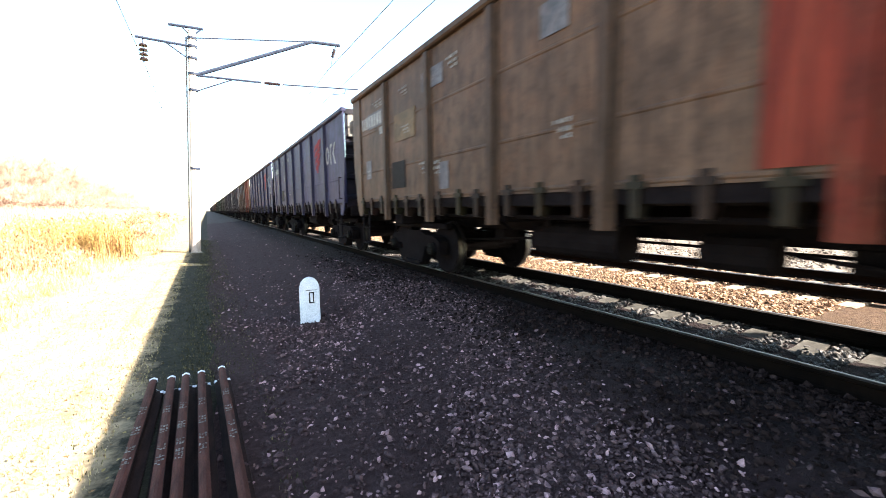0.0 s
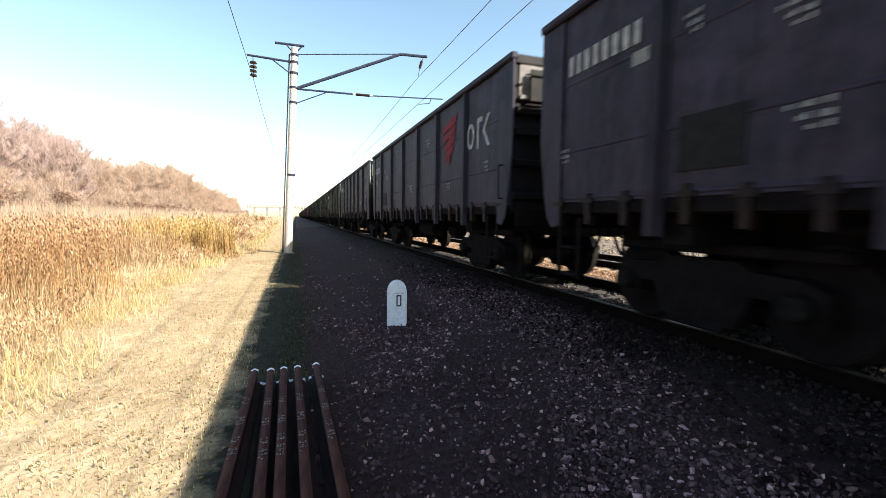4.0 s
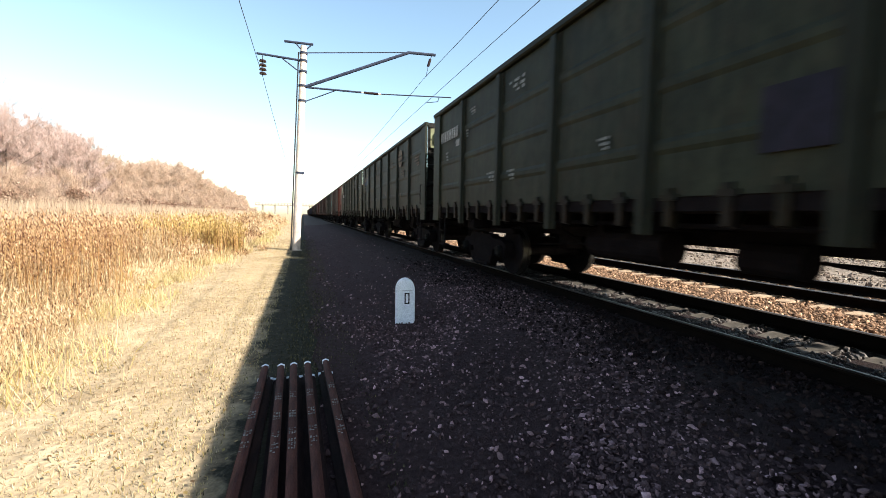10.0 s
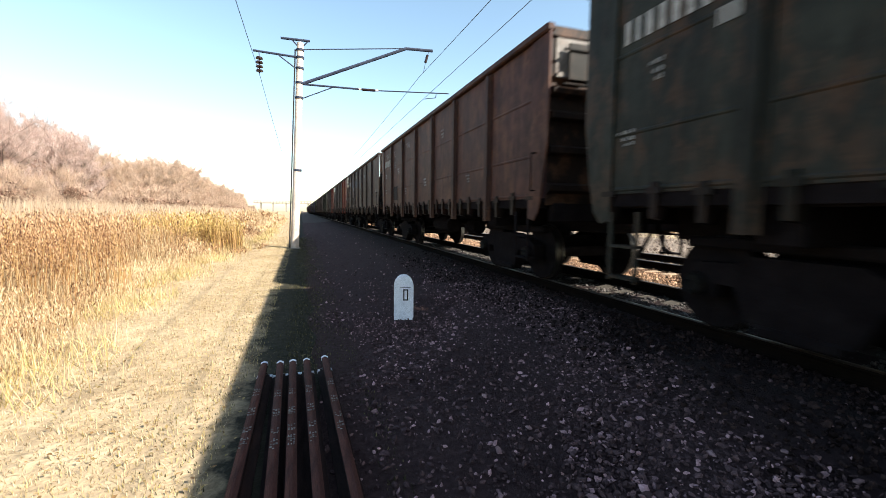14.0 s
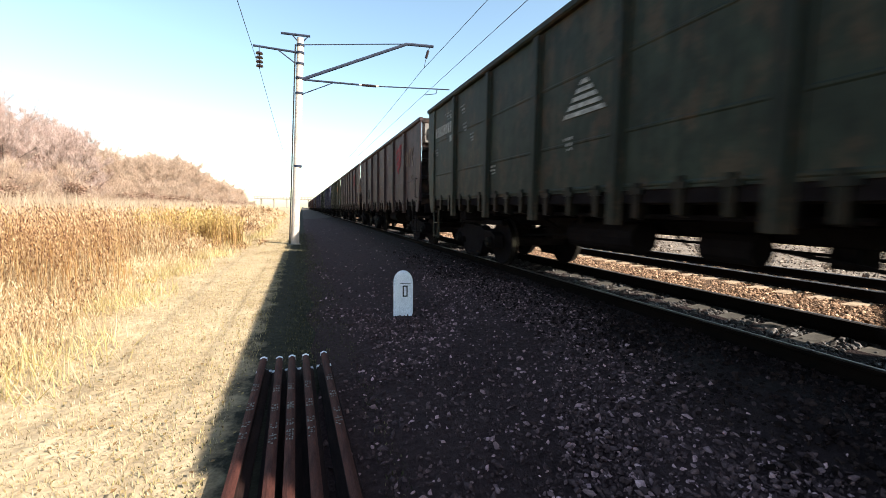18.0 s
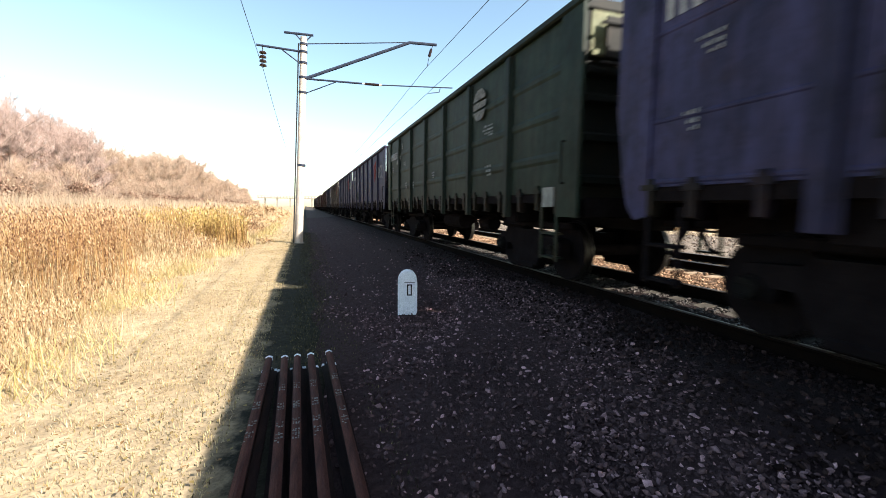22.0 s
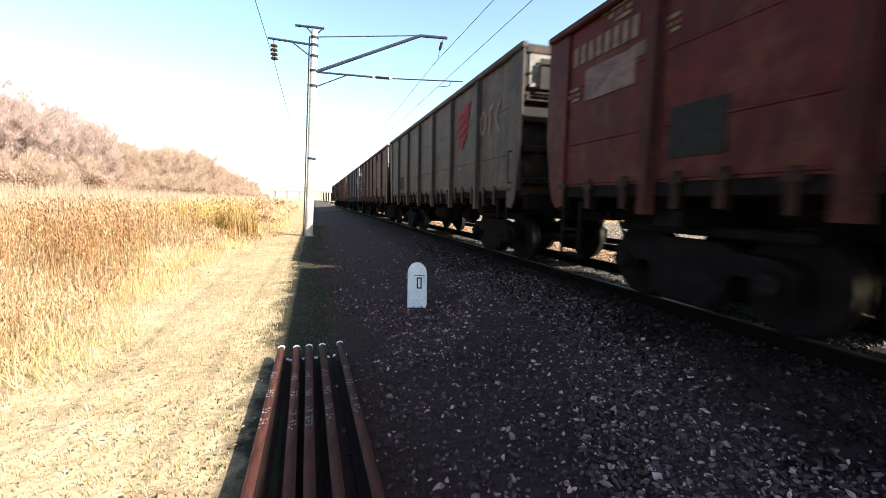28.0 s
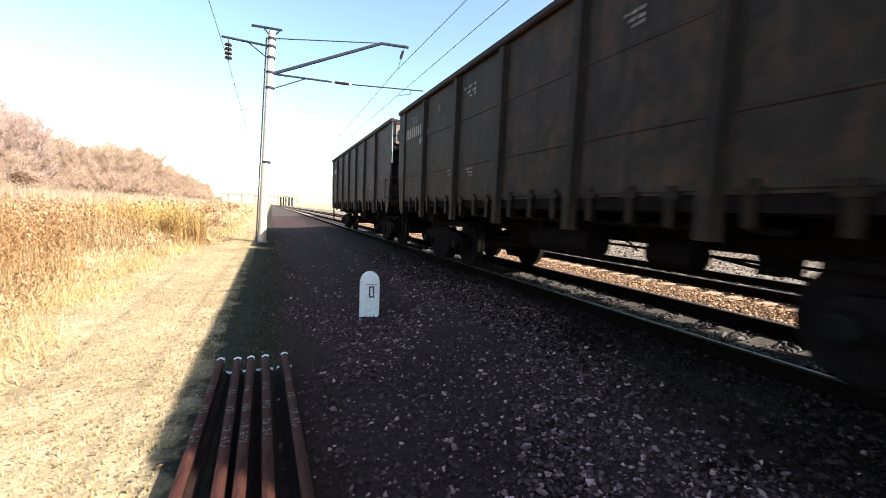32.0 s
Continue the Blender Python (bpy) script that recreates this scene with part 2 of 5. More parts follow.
def verge_shade_into(m):
    """The verge beside the ballast, its colour darkened for the train's shade, with a ragged border to the mown grass.
    """
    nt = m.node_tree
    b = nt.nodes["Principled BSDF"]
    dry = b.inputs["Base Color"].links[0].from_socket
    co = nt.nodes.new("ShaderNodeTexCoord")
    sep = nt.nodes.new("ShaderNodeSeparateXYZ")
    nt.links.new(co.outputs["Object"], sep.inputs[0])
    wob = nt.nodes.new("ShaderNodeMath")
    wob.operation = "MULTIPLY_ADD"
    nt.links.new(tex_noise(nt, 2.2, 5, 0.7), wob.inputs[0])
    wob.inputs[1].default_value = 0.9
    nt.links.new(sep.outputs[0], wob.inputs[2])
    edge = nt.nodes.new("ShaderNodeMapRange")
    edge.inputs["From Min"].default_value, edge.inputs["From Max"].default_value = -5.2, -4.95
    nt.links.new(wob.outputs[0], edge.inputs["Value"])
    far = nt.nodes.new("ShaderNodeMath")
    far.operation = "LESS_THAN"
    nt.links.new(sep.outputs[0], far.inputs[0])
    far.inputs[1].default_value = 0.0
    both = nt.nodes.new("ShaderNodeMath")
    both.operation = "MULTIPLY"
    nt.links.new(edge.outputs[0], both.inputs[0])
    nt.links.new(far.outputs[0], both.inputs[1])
    # green-brown tone kept this dark to deepen the train's cast shade
    shaded_soil = ramp(nt, tex_noise(nt, 7, 5, 0.65), [(0.32, (0.016, 0.015, 0.011)), (0.68, (0.036, 0.033, 0.022))])
    nt.links.new(mixed(nt, "MIX", both.outputs[0], dry, shaded_soil), b.inputs["Base Color"])


verge_shade_into(GROUND)


def dust_shade_into(m):
    """The black strip at the sleepers' ends and between the near rails: brake dust and oil, deepened for the train's
    shade.
    """
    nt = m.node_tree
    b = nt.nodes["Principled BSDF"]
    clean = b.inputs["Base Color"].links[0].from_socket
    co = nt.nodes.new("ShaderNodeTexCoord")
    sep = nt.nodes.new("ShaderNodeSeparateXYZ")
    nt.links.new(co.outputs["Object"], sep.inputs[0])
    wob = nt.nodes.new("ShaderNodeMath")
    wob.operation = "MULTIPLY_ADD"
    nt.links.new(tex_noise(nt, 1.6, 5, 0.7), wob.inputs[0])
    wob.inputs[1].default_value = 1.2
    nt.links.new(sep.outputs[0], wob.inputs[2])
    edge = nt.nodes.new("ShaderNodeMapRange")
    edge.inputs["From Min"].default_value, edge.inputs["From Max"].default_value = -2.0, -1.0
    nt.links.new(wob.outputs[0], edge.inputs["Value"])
    # near-black tone holds both the dust and the shade under the train
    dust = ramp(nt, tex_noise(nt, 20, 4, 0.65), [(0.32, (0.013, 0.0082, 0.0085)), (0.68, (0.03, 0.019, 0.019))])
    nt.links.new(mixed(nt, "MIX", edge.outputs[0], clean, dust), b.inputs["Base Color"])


dust_shade_into(BED)
STUBBLE = leafy("dry_grass_blades", [(0, (0.22, 0.155, 0.08)), (0.35, (0.42, 0.33, 0.2)), (0.7, (0.55, 0.455, 0.31)), (0.9, (0.35, 0.285, 0.14)), (1, (0.12, 0.08, 0.045))])
GREENISH = leafy("yellowish_grass", [(0, (0.26, 0.2, 0.08)), (0.4, (0.44, 0.35, 0.16)), (0.8, (0.58, 0.48, 0.28)), (1, (0.2, 0.16, 0.06))])
REED = leafy("dry_stalks", [(0, (0.2, 0.125, 0.07)), (0.3, (0.42, 0.31, 0.18)), (0.75, (0.62, 0.5, 0.32)), (1, (0.36, 0.26, 0.14))])
LEAF = leafy("withered_leaves", [(0, (0.05, 0.022, 0.014)), (0.38, (0.16, 0.075, 0.04)), (0.55, (0.43, 0.255, 0.135)), (0.85, (0.62, 0.44, 0.27)), (1, (0.1, 0.045, 0.028))])
LEAF_PALE = leafy("pale_seed_heads", [(0, (0.3, 0.2, 0.11)), (0.4, (0.54, 0.42, 0.26)), (0.85, (0.64, 0.53, 0.37)), (1, (0.26, 0.16, 0.08))])
LEAF_OLIVE = leafy("golden_leaves", [(0, (0.1, 0.065, 0.02)), (0.3, (0.3, 0.2, 0.06)), (0.7, (0.5, 0.36, 0.13)), (1, (0.58, 0.44, 0.2))])
DEAD_LEAF = leafy("fallen_leaf", [(0, (0.1, 0.06, 0.03)), (0.4, (0.24, 0.15, 0.07)), (0.7, (0.2, 0.16, 0.06)), (1, (0.42, 0.3, 0.16))])
# blades of the verge, darkened in colour for the train's shade
VERGE_SHADED = leafy("shade_toned_grass", [(0, (0.018, 0.018, 0.009)), (0.5, (0.042, 0.041, 0.018)), (0.8, (0.09, 0.08, 0.038)), (1, (0.22, 0.18, 0.09))])
STEM = leafy("brown_stems", [(0, (0.12, 0.06, 0.028)), (0.6, (0.28, 0.15, 0.06)), (1, (0.48, 0.33, 0.16))])
PALE_REED = leafy("pale_reeds", [(0, (0.36, 0.27, 0.19)), (0.5, (0.47, 0.37, 0.27)), (1, (0.43, 0.35, 0.28))], 0.8, 0.4)
TWIG = leafy("bare_lilac_twigs", [(0, (0.33, 0.24, 0.22)), (0.4, (0.46, 0.345, 0.315)), (0.75, (0.54, 0.42, 0.38)), (1, (0.54, 0.47, 0.44))], 0.9, 0.4)
TWIG_MID = leafy("bare_beige_twigs", [(0, (0.33, 0.235, 0.185)), (0.4, (0.46, 0.34, 0.265)), (0.75, (0.54, 0.41, 0.325)), (1, (0.55, 0.46, 0.36))], 0.9, 0.4)
TWIG_WARM = leafy("russet_leaves", [(0, (0.06, 0.03, 0.026)), (0.4, (0.2, 0.105, 0.08)), (0.6, (0.46, 0.31, 0.235)), (1, (0.56, 0.43, 0.35))], 0.9, 0.35)
BARK = plain("grey_bark", (0.12, 0.09, 0.07), (0.26, 0.21, 0.18), 6, 0.9)


# ---- mesh helpers ----
def bm_box(bm, x0, x1, y0, y1, z0, z1, bevel=0.0):
    vs = [bm.verts.new((x, y, z)) for z in (z0, z1) for x, y in ((x0, y0), (x1, y0), (x1, y1), (x0, y1))]
    fs = [bm.faces.new([vs[i] for i in f]) for f in ((3, 2, 1, 0), (4, 5, 6, 7), (0, 1, 5, 4), (1, 2, 6, 5), (2, 3, 7, 6), (3, 0, 4, 7))]
    if bevel:
        bmesh.ops.bevel(bm, geom=list({e for f in fs for e in f.edges}), offset=bevel, segments=1, affect="EDGES")
    return bm


def bm_prism(bm, outline, axis, a, b):
    """An outline of (u, v) pushed from a to b along axis 0, 1 or 2."""
    def put(u, v, w):
        return {0: (w, u, v), 1: (u, w, v), 2: (u, v, w)}[axis]
    lo = [bm.verts.new(put(u, v, a)) for u, v in outline]
    hi = [bm.verts.new(put(u, v, b)) for u, v in outline]
    n = len(outline)
    fs = [bm.faces.new(lo[::-1]), bm.faces.new(hi)]
    fs += [bm.faces.new((lo[i], lo[(i + 1) % n], hi[(i + 1) % n], hi[i])) for i in range(n)]
    return bm


def bm_tube(bm, p, q, r0, r1=None, n=8):
    p, q = Vector(p), Vector(q)
    r1 = r0 if r1 is None else r1
    turn = (q - p).to_track_quat("Z", "Y").to_matrix()
    rings = []
    for c, r in ((p, r0), (q, r1)):
        rings.append([bm.verts.new(c + turn @ Vector((r * math.cos(2 * math.pi * i / n), r * math.sin(2 * math.pi * i / n), 0))) for i in range(n)])
    for i in range(n):
        bm.faces.new((rings[0][i], rings[0][(i + 1) % n], rings[1][(i + 1) % n], rings[1][i]))
    bm.faces.new(rings[0][::-1])
    bm.faces.new(rings[1])
    return bm


def bm_lathe(bm, prof, n=24):
    """Turns (radius, offset) pairs round the x axis."""
    rings = []
    for r, o in prof:
        rings.append([bm.verts.new((o, r * math.cos(2 * math.pi * i / n), r * math.sin(2 * math.pi * i / n))) for i in range(n)])
    for a, b in zip(rings, rings[1:]):
        for i in range(n):
            bm.faces.new((a[i], a[(i + 1) % n], b[(i + 1) % n], b[i]))
    bm.faces.new(rings[0][::-1])
    bm.faces.new(rings[-1])
    return bm


def finish(bm, name, mat, smooth=False):
    bmesh.ops.recalc_face_normals(bm, faces=bm.faces)
    me = bpy.data.meshes.new(name)
    bm.to_mesh(me)
    bm.free()
    for mt in (mat if isinstance(mat, tuple) else (mat,)):
        me.materials.append(mt)
    if smooth:
        for p in me.polygons:
            p.use_smooth = True
    return me


def put(name, me, parent=None, at=None, label="", color=None):
    ob = new(name, me)
    if parent is not None:
        ob.parent = parent
    if at is not None:
        ob.matrix_basis = at if isinstance(at, Matrix) else Matrix.Translation(at)
    if label:
        ob["label"] = label
    if color:
        ob.color = color
    return ob


def part(name, bm, mat, parent, label=""):
    return put(name, finish(bm, name, mat), parent, None, label)


def thing(name, label, category, at=None, group="", kind=""):
    ob = new(name)
    ob.empty_display_size = 0.2
    if at is not None:
        ob.matrix_basis = at
    return tagged(ob, label, category, group, kind)


def scatter_mesh(name, tv, tf, mats, M, pos):
    """One mesh of many copies of a small template: M (n,3,3), pos (n,3)."""
    tv = np.asarray(tv, float)
    v = np.einsum("nij,kj->nki", M, tv) + pos[:, None, :]
    n, k = len(pos), len(tv)
    f = (np.asarray(tf)[None] + (np.arange(n) * k)[:, None, None]).reshape(-1, len(tf[0]))
    me = bpy.data.meshes.new(name)
    me.from_pydata(v.reshape(-1, 3).tolist(), [], f.tolist())
    me.materials.append(mats)
    return me


def turns(rng, n, tilt=math.pi):
    """Random rotations: a spin about z, then a lean."""
    a, b, c = rng.uniform(0, 2 * math.pi, n), rng.uniform(-tilt, tilt, n), rng.uniform(0, 2 * math.pi, n)
    def rz(t):
        o, z = np.ones_like(t), np.zeros_like(t)
        return np.stack([np.stack([np.cos(t), -np.sin(t), z], 1), np.stack([np.sin(t), np.cos(t), z], 1), np.stack([z, z, o], 1)], 1)
    def rx(t):
        o, z = np.ones_like(t), np.zeros_like(t)
        return np.stack([np.stack([o, z, z], 1), np.stack([z, np.cos(t), -np.sin(t)], 1), np.stack([z, np.sin(t), np.cos(t)], 1)], 1)
    return rz(a) @ rx(b) @ rz(c)


# ---- the ground ----
GROUND_Z = -0.37
PROFILE = [(-3000, -0.4), (-60, -0.4), (-5.2, GROUND_Z), (-3.4, -0.335), (-1.95, -0.19), (-1.2, -0.14), (-0.95, -0.136), (-0.86, -0.14), (-0.72, -0.2), (0.9, -0.215), (7.6, -0.215), (9.0, -0.3), (22, -0.35), (26, -0.9), (3000, -0.9)]


def ground_z(x):
    return float(np.interp(x, [p[0] for p in PROFILE], [p[1] for p in PROFILE]))


def build_ground():
    xs = [-3000, -600, -150, -60, -40, -25, -15, -10, -8, -7, -6, -5.2, -4.6, 7.7, 9.6, 21.9, 26, 40, 150, 600, 3000]
    ys = [-600, -100, -20, -4, 0, 2, 4, 6, 8, 10, 13, 16, 20, 26, 34, 50, 80, 140, 260, 600, 1500, 4000]
    rng = np.random.default_rng(4)
    v, f = [], []
    for y in ys:
        for x in xs:
            low = -0.06 if -4.7 < x < 21.8 else 0
            v.append((x, y, ground_z(x) + low))
    w = len(xs)
    for j in range(len(ys) - 1):
        for i in range(w - 1):
            a = j * w + i
            f.append((a, a + 1, a + w + 1, a + w))
    me = bpy.data.meshes.new("ground")
    me.from_pydata(v, [], f)
    me.materials.append(GROUND)
    tagged(put("ground", me), "dry tan mown grass and earth beside the track", "ground", kind="structure")
    # the gravel bed under both tracks
    xs2 = [-4.95, -4.7, -3.4, -2.6, -1.95, -1.5, -1.2, -0.95, -0.72, 0.0, 1.0, 2.2, 3.2, 5.0, 6.5, 7.6, 9.0, 14.0, 22.0]
    ys2 = list(np.arange(-30, 60, 0.8)) + [70, 90, 120, 200, 400, 900]
    v, f = [], []
    for y in ys2:
        for x in xs2:
            z = ground_z(x) + (-0.05 if x in (-4.95, 22.0) else 0.0)
            v.append((x + (rng.uniform(-0.14, 0.14) if x < -4.4 else rng.uniform(-0.05, 0.05)), y, z + (rng.uniform(-0.012, 0.012) if -4 < x < 9 else 0)))
    w = len(xs2)
    f = [(j * w + i, j * w + i + 1, (j + 1) * w + i + 1, (j + 1) * w + i) for j in range(len(ys2) - 1) for i in range(w - 1)]
    me = bpy.data.meshes.new("ballast_bed")
    me.from_pydata(v, [], f)
    me.materials.append(BED)
    me.materials.append(BED_WARM)
    me.materials.append(BED_GREY)
    me.materials.append(BED_SUNLIT)
    for p in me.polygons:
        # the far stretch gets a lighter copy of the bed, as if sunlit
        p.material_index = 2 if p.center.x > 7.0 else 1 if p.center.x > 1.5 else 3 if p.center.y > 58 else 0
    tagged(put("ballast_bed", me), "dark grey crushed stone bed under two tracks", "ballast", kind="structure")


build_ground()


# ---- tracks ----
def rail_outline(h, foot, head, web):
    f, d, w = foot / 2, head / 2, web / 2
    return [(-f, -h), (f, -h), (f, -h + 0.012), (w + 0.012, -h + 0.032), (w, -h + 0.05), (w, -0.052), (d, -0.038), (d, -0.012), (d - 0.022, 0), (-d + 0.022, 0), (-d, -0.012), (-d, -0.038), (-w, -0.052), (-w, -h + 0.05), (-w - 0.012, -h + 0.032), (-f, -h + 0.012)]


def rail_mesh(name, y0, y1, mats, h=0.18, foot=0.15, head=0.075, web=0.018, top_slot=1):
    bm = bmesh.new()
    bm_prism(bm, rail_outline(h, foot, head, web), 1, y0, y1)
    bmesh.ops.recalc_face_normals(bm, faces=bm.faces)
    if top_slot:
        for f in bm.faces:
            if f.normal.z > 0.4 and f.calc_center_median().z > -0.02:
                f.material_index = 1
    return finish(bm, name, mats)


def sleeper_mesh(mat):
    bm = bmesh.new()
    out = [(-1.35, -0.36), (1.35, -0.36), (1.35, -0.2), (1.02, -0.185), (0.55, -0.185), (0.3, -0.215), (-0.3, -0.215), (-0.55, -0.185), (-1.02, -0.185), (-1.35, -0.2)]
    bm_prism(bm, out, 1, -0.125, 0.125)
    for v in bm.verts:
        if v.co.z > -0.3:
            v.co.y *= 0.8
    n = len(bm.faces)
    for sx in (-1, 1):
        for dx in (-0.115, 0.115):
            bm_box(bm, sx * 0.795 + dx - 0.03, sx * 0.795 + dx + 0.03, -0.035, 0.035, -0.19, -0.158)
    bm.faces.ensure_lookup_table()
    for f in bm.faces[n:]:
        f.material_index = 1
    return finish(bm, "sleeper", (mat, GRIME))


def build_tracks():
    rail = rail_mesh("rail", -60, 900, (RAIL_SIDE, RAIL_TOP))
    for cx, label in ((0.0, "running track with worn rails on concrete sleepers"), (4.25, "parallel track with rails on concrete sleepers")):
        tr = thing("railway_track", label, "railway track", Matrix.Translation((cx, 0, 0)), kind="structure")
        for sx in (-1, 1):
            put("rail", rail, tr, (sx * 0.795, 0, 0), "steel rail with a polished head")
        # running track's concrete darkened for the shade under the train
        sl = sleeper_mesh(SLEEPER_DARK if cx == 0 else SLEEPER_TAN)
        rng = random.Random(int(cx * 10))
        for i in range(130):
            y = -3.0 + i * 0.5
            put("sleeper", sl, tr, pose(rng.uniform(-0.01, 0.01), y + rng.uniform(-0.015, 0.015), rng.uniform(-0.006, 0.004), 0, 0, rng.uniform(-0.7, 0.7)))
        # sleepers further on
        bm = bmesh.new()
        for i in range(300):
            y = 62.0 + i * 0.5
            bm_box(bm, -1.35, 1.35, y - 0.11, y + 0.11, -0.3, -0.19)
        tagged(part("sleepers_far", bm, CONCRETE, tr), kind="stuff")


build_tracks()

def stone_template(coarse):
    """A stone: twenty faces near the path, eight far from it."""
    if coarse:
        v = [(1, 0, 0), (-1, 0, 0), (0, 1, 0), (0, -1, 0), (0, 0, 1), (0, 0, -1)]
        return v, [[a, b, c] if flip else [b, a, c] for c, flip in ((4, True), (5, False)) for a, b in ((0, 2), (2, 1), (1, 3), (3, 0))]
    bm = bmesh.new()
    bmesh.ops.create_icosphere(bm, subdivisions=1, radius=1.0)
    v = [tuple(x.co) for x in bm.verts]
    f = [[x.index for x in p.verts] for p in bm.faces]
    bm.free()
    return v, f


def gravel(name, label, mat, n, xr, yr, size, seed, skip=None, power=1.0, coarse=False):
    rng = np.random.default_rng(seed)
    tv, tf = stone_template(coarse)
    tv = np.array(tv, float)
    x = rng.uniform(xr[0], xr[1], n)
    y = yr[0] + (yr[1] - yr[0]) * rng.uniform(0, 1, n) ** power
    keep = np.ones(n, bool) if skip is None else ~skip(x, y)
    x, y = x[keep], y[keep]
    n = len(x)
    r = np.minimum(rng.lognormal(math.log(size), 0.42, n), size * 2.4) * (1.25 if coarse else 1.0)
    z = np.interp(x, [p[0] for p in PROFILE], [p[1] for p in PROFILE]) + r * rng.uniform(-0.1, 0.6, n)
    S = np.zeros((n, 3, 3))
    S[:, 0, 0], S[:, 1, 1], S[:, 2, 2] = r * rng.uniform(0.8, 1.5, n), r * rng.uniform(0.6, 1.0, n), r * rng.uniform(0.4, 0.8, n)
    jag = np.random.default_rng(seed + 1).uniform(0.68, 1.28, (len(tv), 1))
    me = scatter_mesh(name, tv * jag, tf, mat, turns(rng, n) @ S, np.stack([x, y, z], 1))
    tagged(put(name, me), label, "gravel", kind="stuff")


def build_gravel():
    def shoulder(x, y):
        """Where stones are missing: the ragged verge, bare patches of packed dirt, the dusty shade-dark strip at the
        rail.
        """
        rng = np.random.default_rng(77)
        u = rng.uniform(0, 1, len(x))
        verge = x < -4.45 + 0.25 * np.sin(y * 1.7) + rng.uniform(-0.3, 0.3, len(x))
        patch = np.sin(x * 2.1 + 1.3 * np.sin(y * 0.9)) + np.sin(y * 1.5 + 1.1 * np.sin(x * 1.7 + 2)) < -0.35
        far = np.clip((y - 5.2 - 1.0 * (x + 4.2)) / 2.4, 0, 1)
        strip = np.exp(-((x + 4.5 + 0.08 * np.sin(y * 1.3)) / 0.16) ** 2) * 0.6
        dust = np.clip((x - np.minimum(-2.75 + 0.3 * (y - 1.4), -1.65) + 0.12 * np.sin(3.1 * y + 2 * x)) / 0.6, 0, 1)
        keep = np.clip(1 - 0.94 * far, strip, 1) * (1 - 0.95 * dust) * np.where(patch, 0.25, 0.85)
        return verge | (u > keep)
    def on_sleeper(x, y):
        off = np.abs(y - np.round(y * 2) / 2) < 0.13
        return off & ((np.abs(x) < 1.35) | (np.abs(x - 4.25) < 1.35)) & (np.random.default_rng(78).uniform(0, 1, len(x)) < 0.95)
    def rail_edge(x, y):
        return np.random.default_rng(79).uniform(0, 1, len(x)) > np.clip((x + 2.6) / 0.8, 0, 1) * np.clip((14 - y) / 6, 0, 1)
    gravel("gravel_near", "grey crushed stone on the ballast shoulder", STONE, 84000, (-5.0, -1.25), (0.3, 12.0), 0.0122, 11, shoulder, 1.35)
    gravel("gravel_beside_rail", "crushed stone beside the rail, blackened for brake dust and the train's shade", STONE_DUST_SHADE, 14000, (-2.6, -0.9), (0.3, 14.0), 0.0145, 15, rail_edge, 1.4)
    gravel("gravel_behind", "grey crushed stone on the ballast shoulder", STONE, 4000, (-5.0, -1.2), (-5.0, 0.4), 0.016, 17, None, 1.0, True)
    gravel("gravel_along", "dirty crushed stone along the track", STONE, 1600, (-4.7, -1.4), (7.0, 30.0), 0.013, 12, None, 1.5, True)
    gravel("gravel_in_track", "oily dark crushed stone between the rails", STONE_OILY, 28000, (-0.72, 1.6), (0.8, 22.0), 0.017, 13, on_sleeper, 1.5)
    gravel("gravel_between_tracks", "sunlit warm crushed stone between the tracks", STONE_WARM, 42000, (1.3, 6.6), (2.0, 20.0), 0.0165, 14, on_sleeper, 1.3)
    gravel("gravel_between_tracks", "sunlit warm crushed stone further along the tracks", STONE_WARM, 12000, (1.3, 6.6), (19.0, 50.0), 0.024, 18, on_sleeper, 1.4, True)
    gravel("gravel_beyond", "pale grey crushed stone beyond the second track", STONE_PALE, 16000, (6.3, 21.0), (0.5, 60.0), 0.03, 16, None, 1.5, True)


build_gravel()


# ---- the train ----
HALF = 6.52
POSTS = (-4.47, -2.63, -0.88, 0.88, 2.63, 4.47)
EDGES = (-6.46, *POSTS, 6.46)
PITCH = 13.92
SLATE = (0.102, 0.112, 0.26)
DARK_GREEN = (0.035, 0.05, 0.038)
RZD_RED = (0.54, 0.08, 0.045)


def wheel_set():
    prof = [(0.08, -1.09), (0.08, -0.87), (0.46, -0.865), (0.478, -0.85), (0.482, -0.745), (0.51, -0.735), (0.51, -0.712), (0.40, -0.71), (0.385, -0.77), (0.15, -0.78), (0.13, -0.70), (0.09, -0.69)]
    bm = bmesh.new()
    bm_lathe(bm, prof + [(r, -o) for r, o in prof[::-1]], n=28)
    me = finish(bm, "wheelset", (GRIME, TREAD))
    for p in me.polygons:
        c = p.center
        r = math.hypot(c.y, c.z)
        if r > 0.44 and abs(p.normal.x) < 0.3:
            p.material_index = 1
    return me


def side_frame():
    bm = bmesh.new()
    out = [(-1.12, 0.36), (-1.12, 0.62), (-0.95, 0.70), (-0.55, 0.72), (-0.4, 0.8), (0.4, 0.8), (0.55, 0.72), (0.95, 0.70), (1.12, 0.62), (1.12, 0.36), (0.74, 0.36), (0.72, 0.5), (0.55, 0.5), (0.4, 0.17), (-0.4, 0.17), (-0.55, 0.5), (-0.72, 0.5), (-0.74, 0.36)]
    bm_prism(bm, out, 0, -0.1, 0.1)
    bm_box(bm, -0.13, 0.13, -0.33, 0.33, 0.1, 0.2, 0.02)
    for y in (-0.925, 0.925):
        bm_tube(bm, (-0.14, y, 0.475), (0.1, y, 0.475), 0.13, 0.13, 12)
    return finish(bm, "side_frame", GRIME)


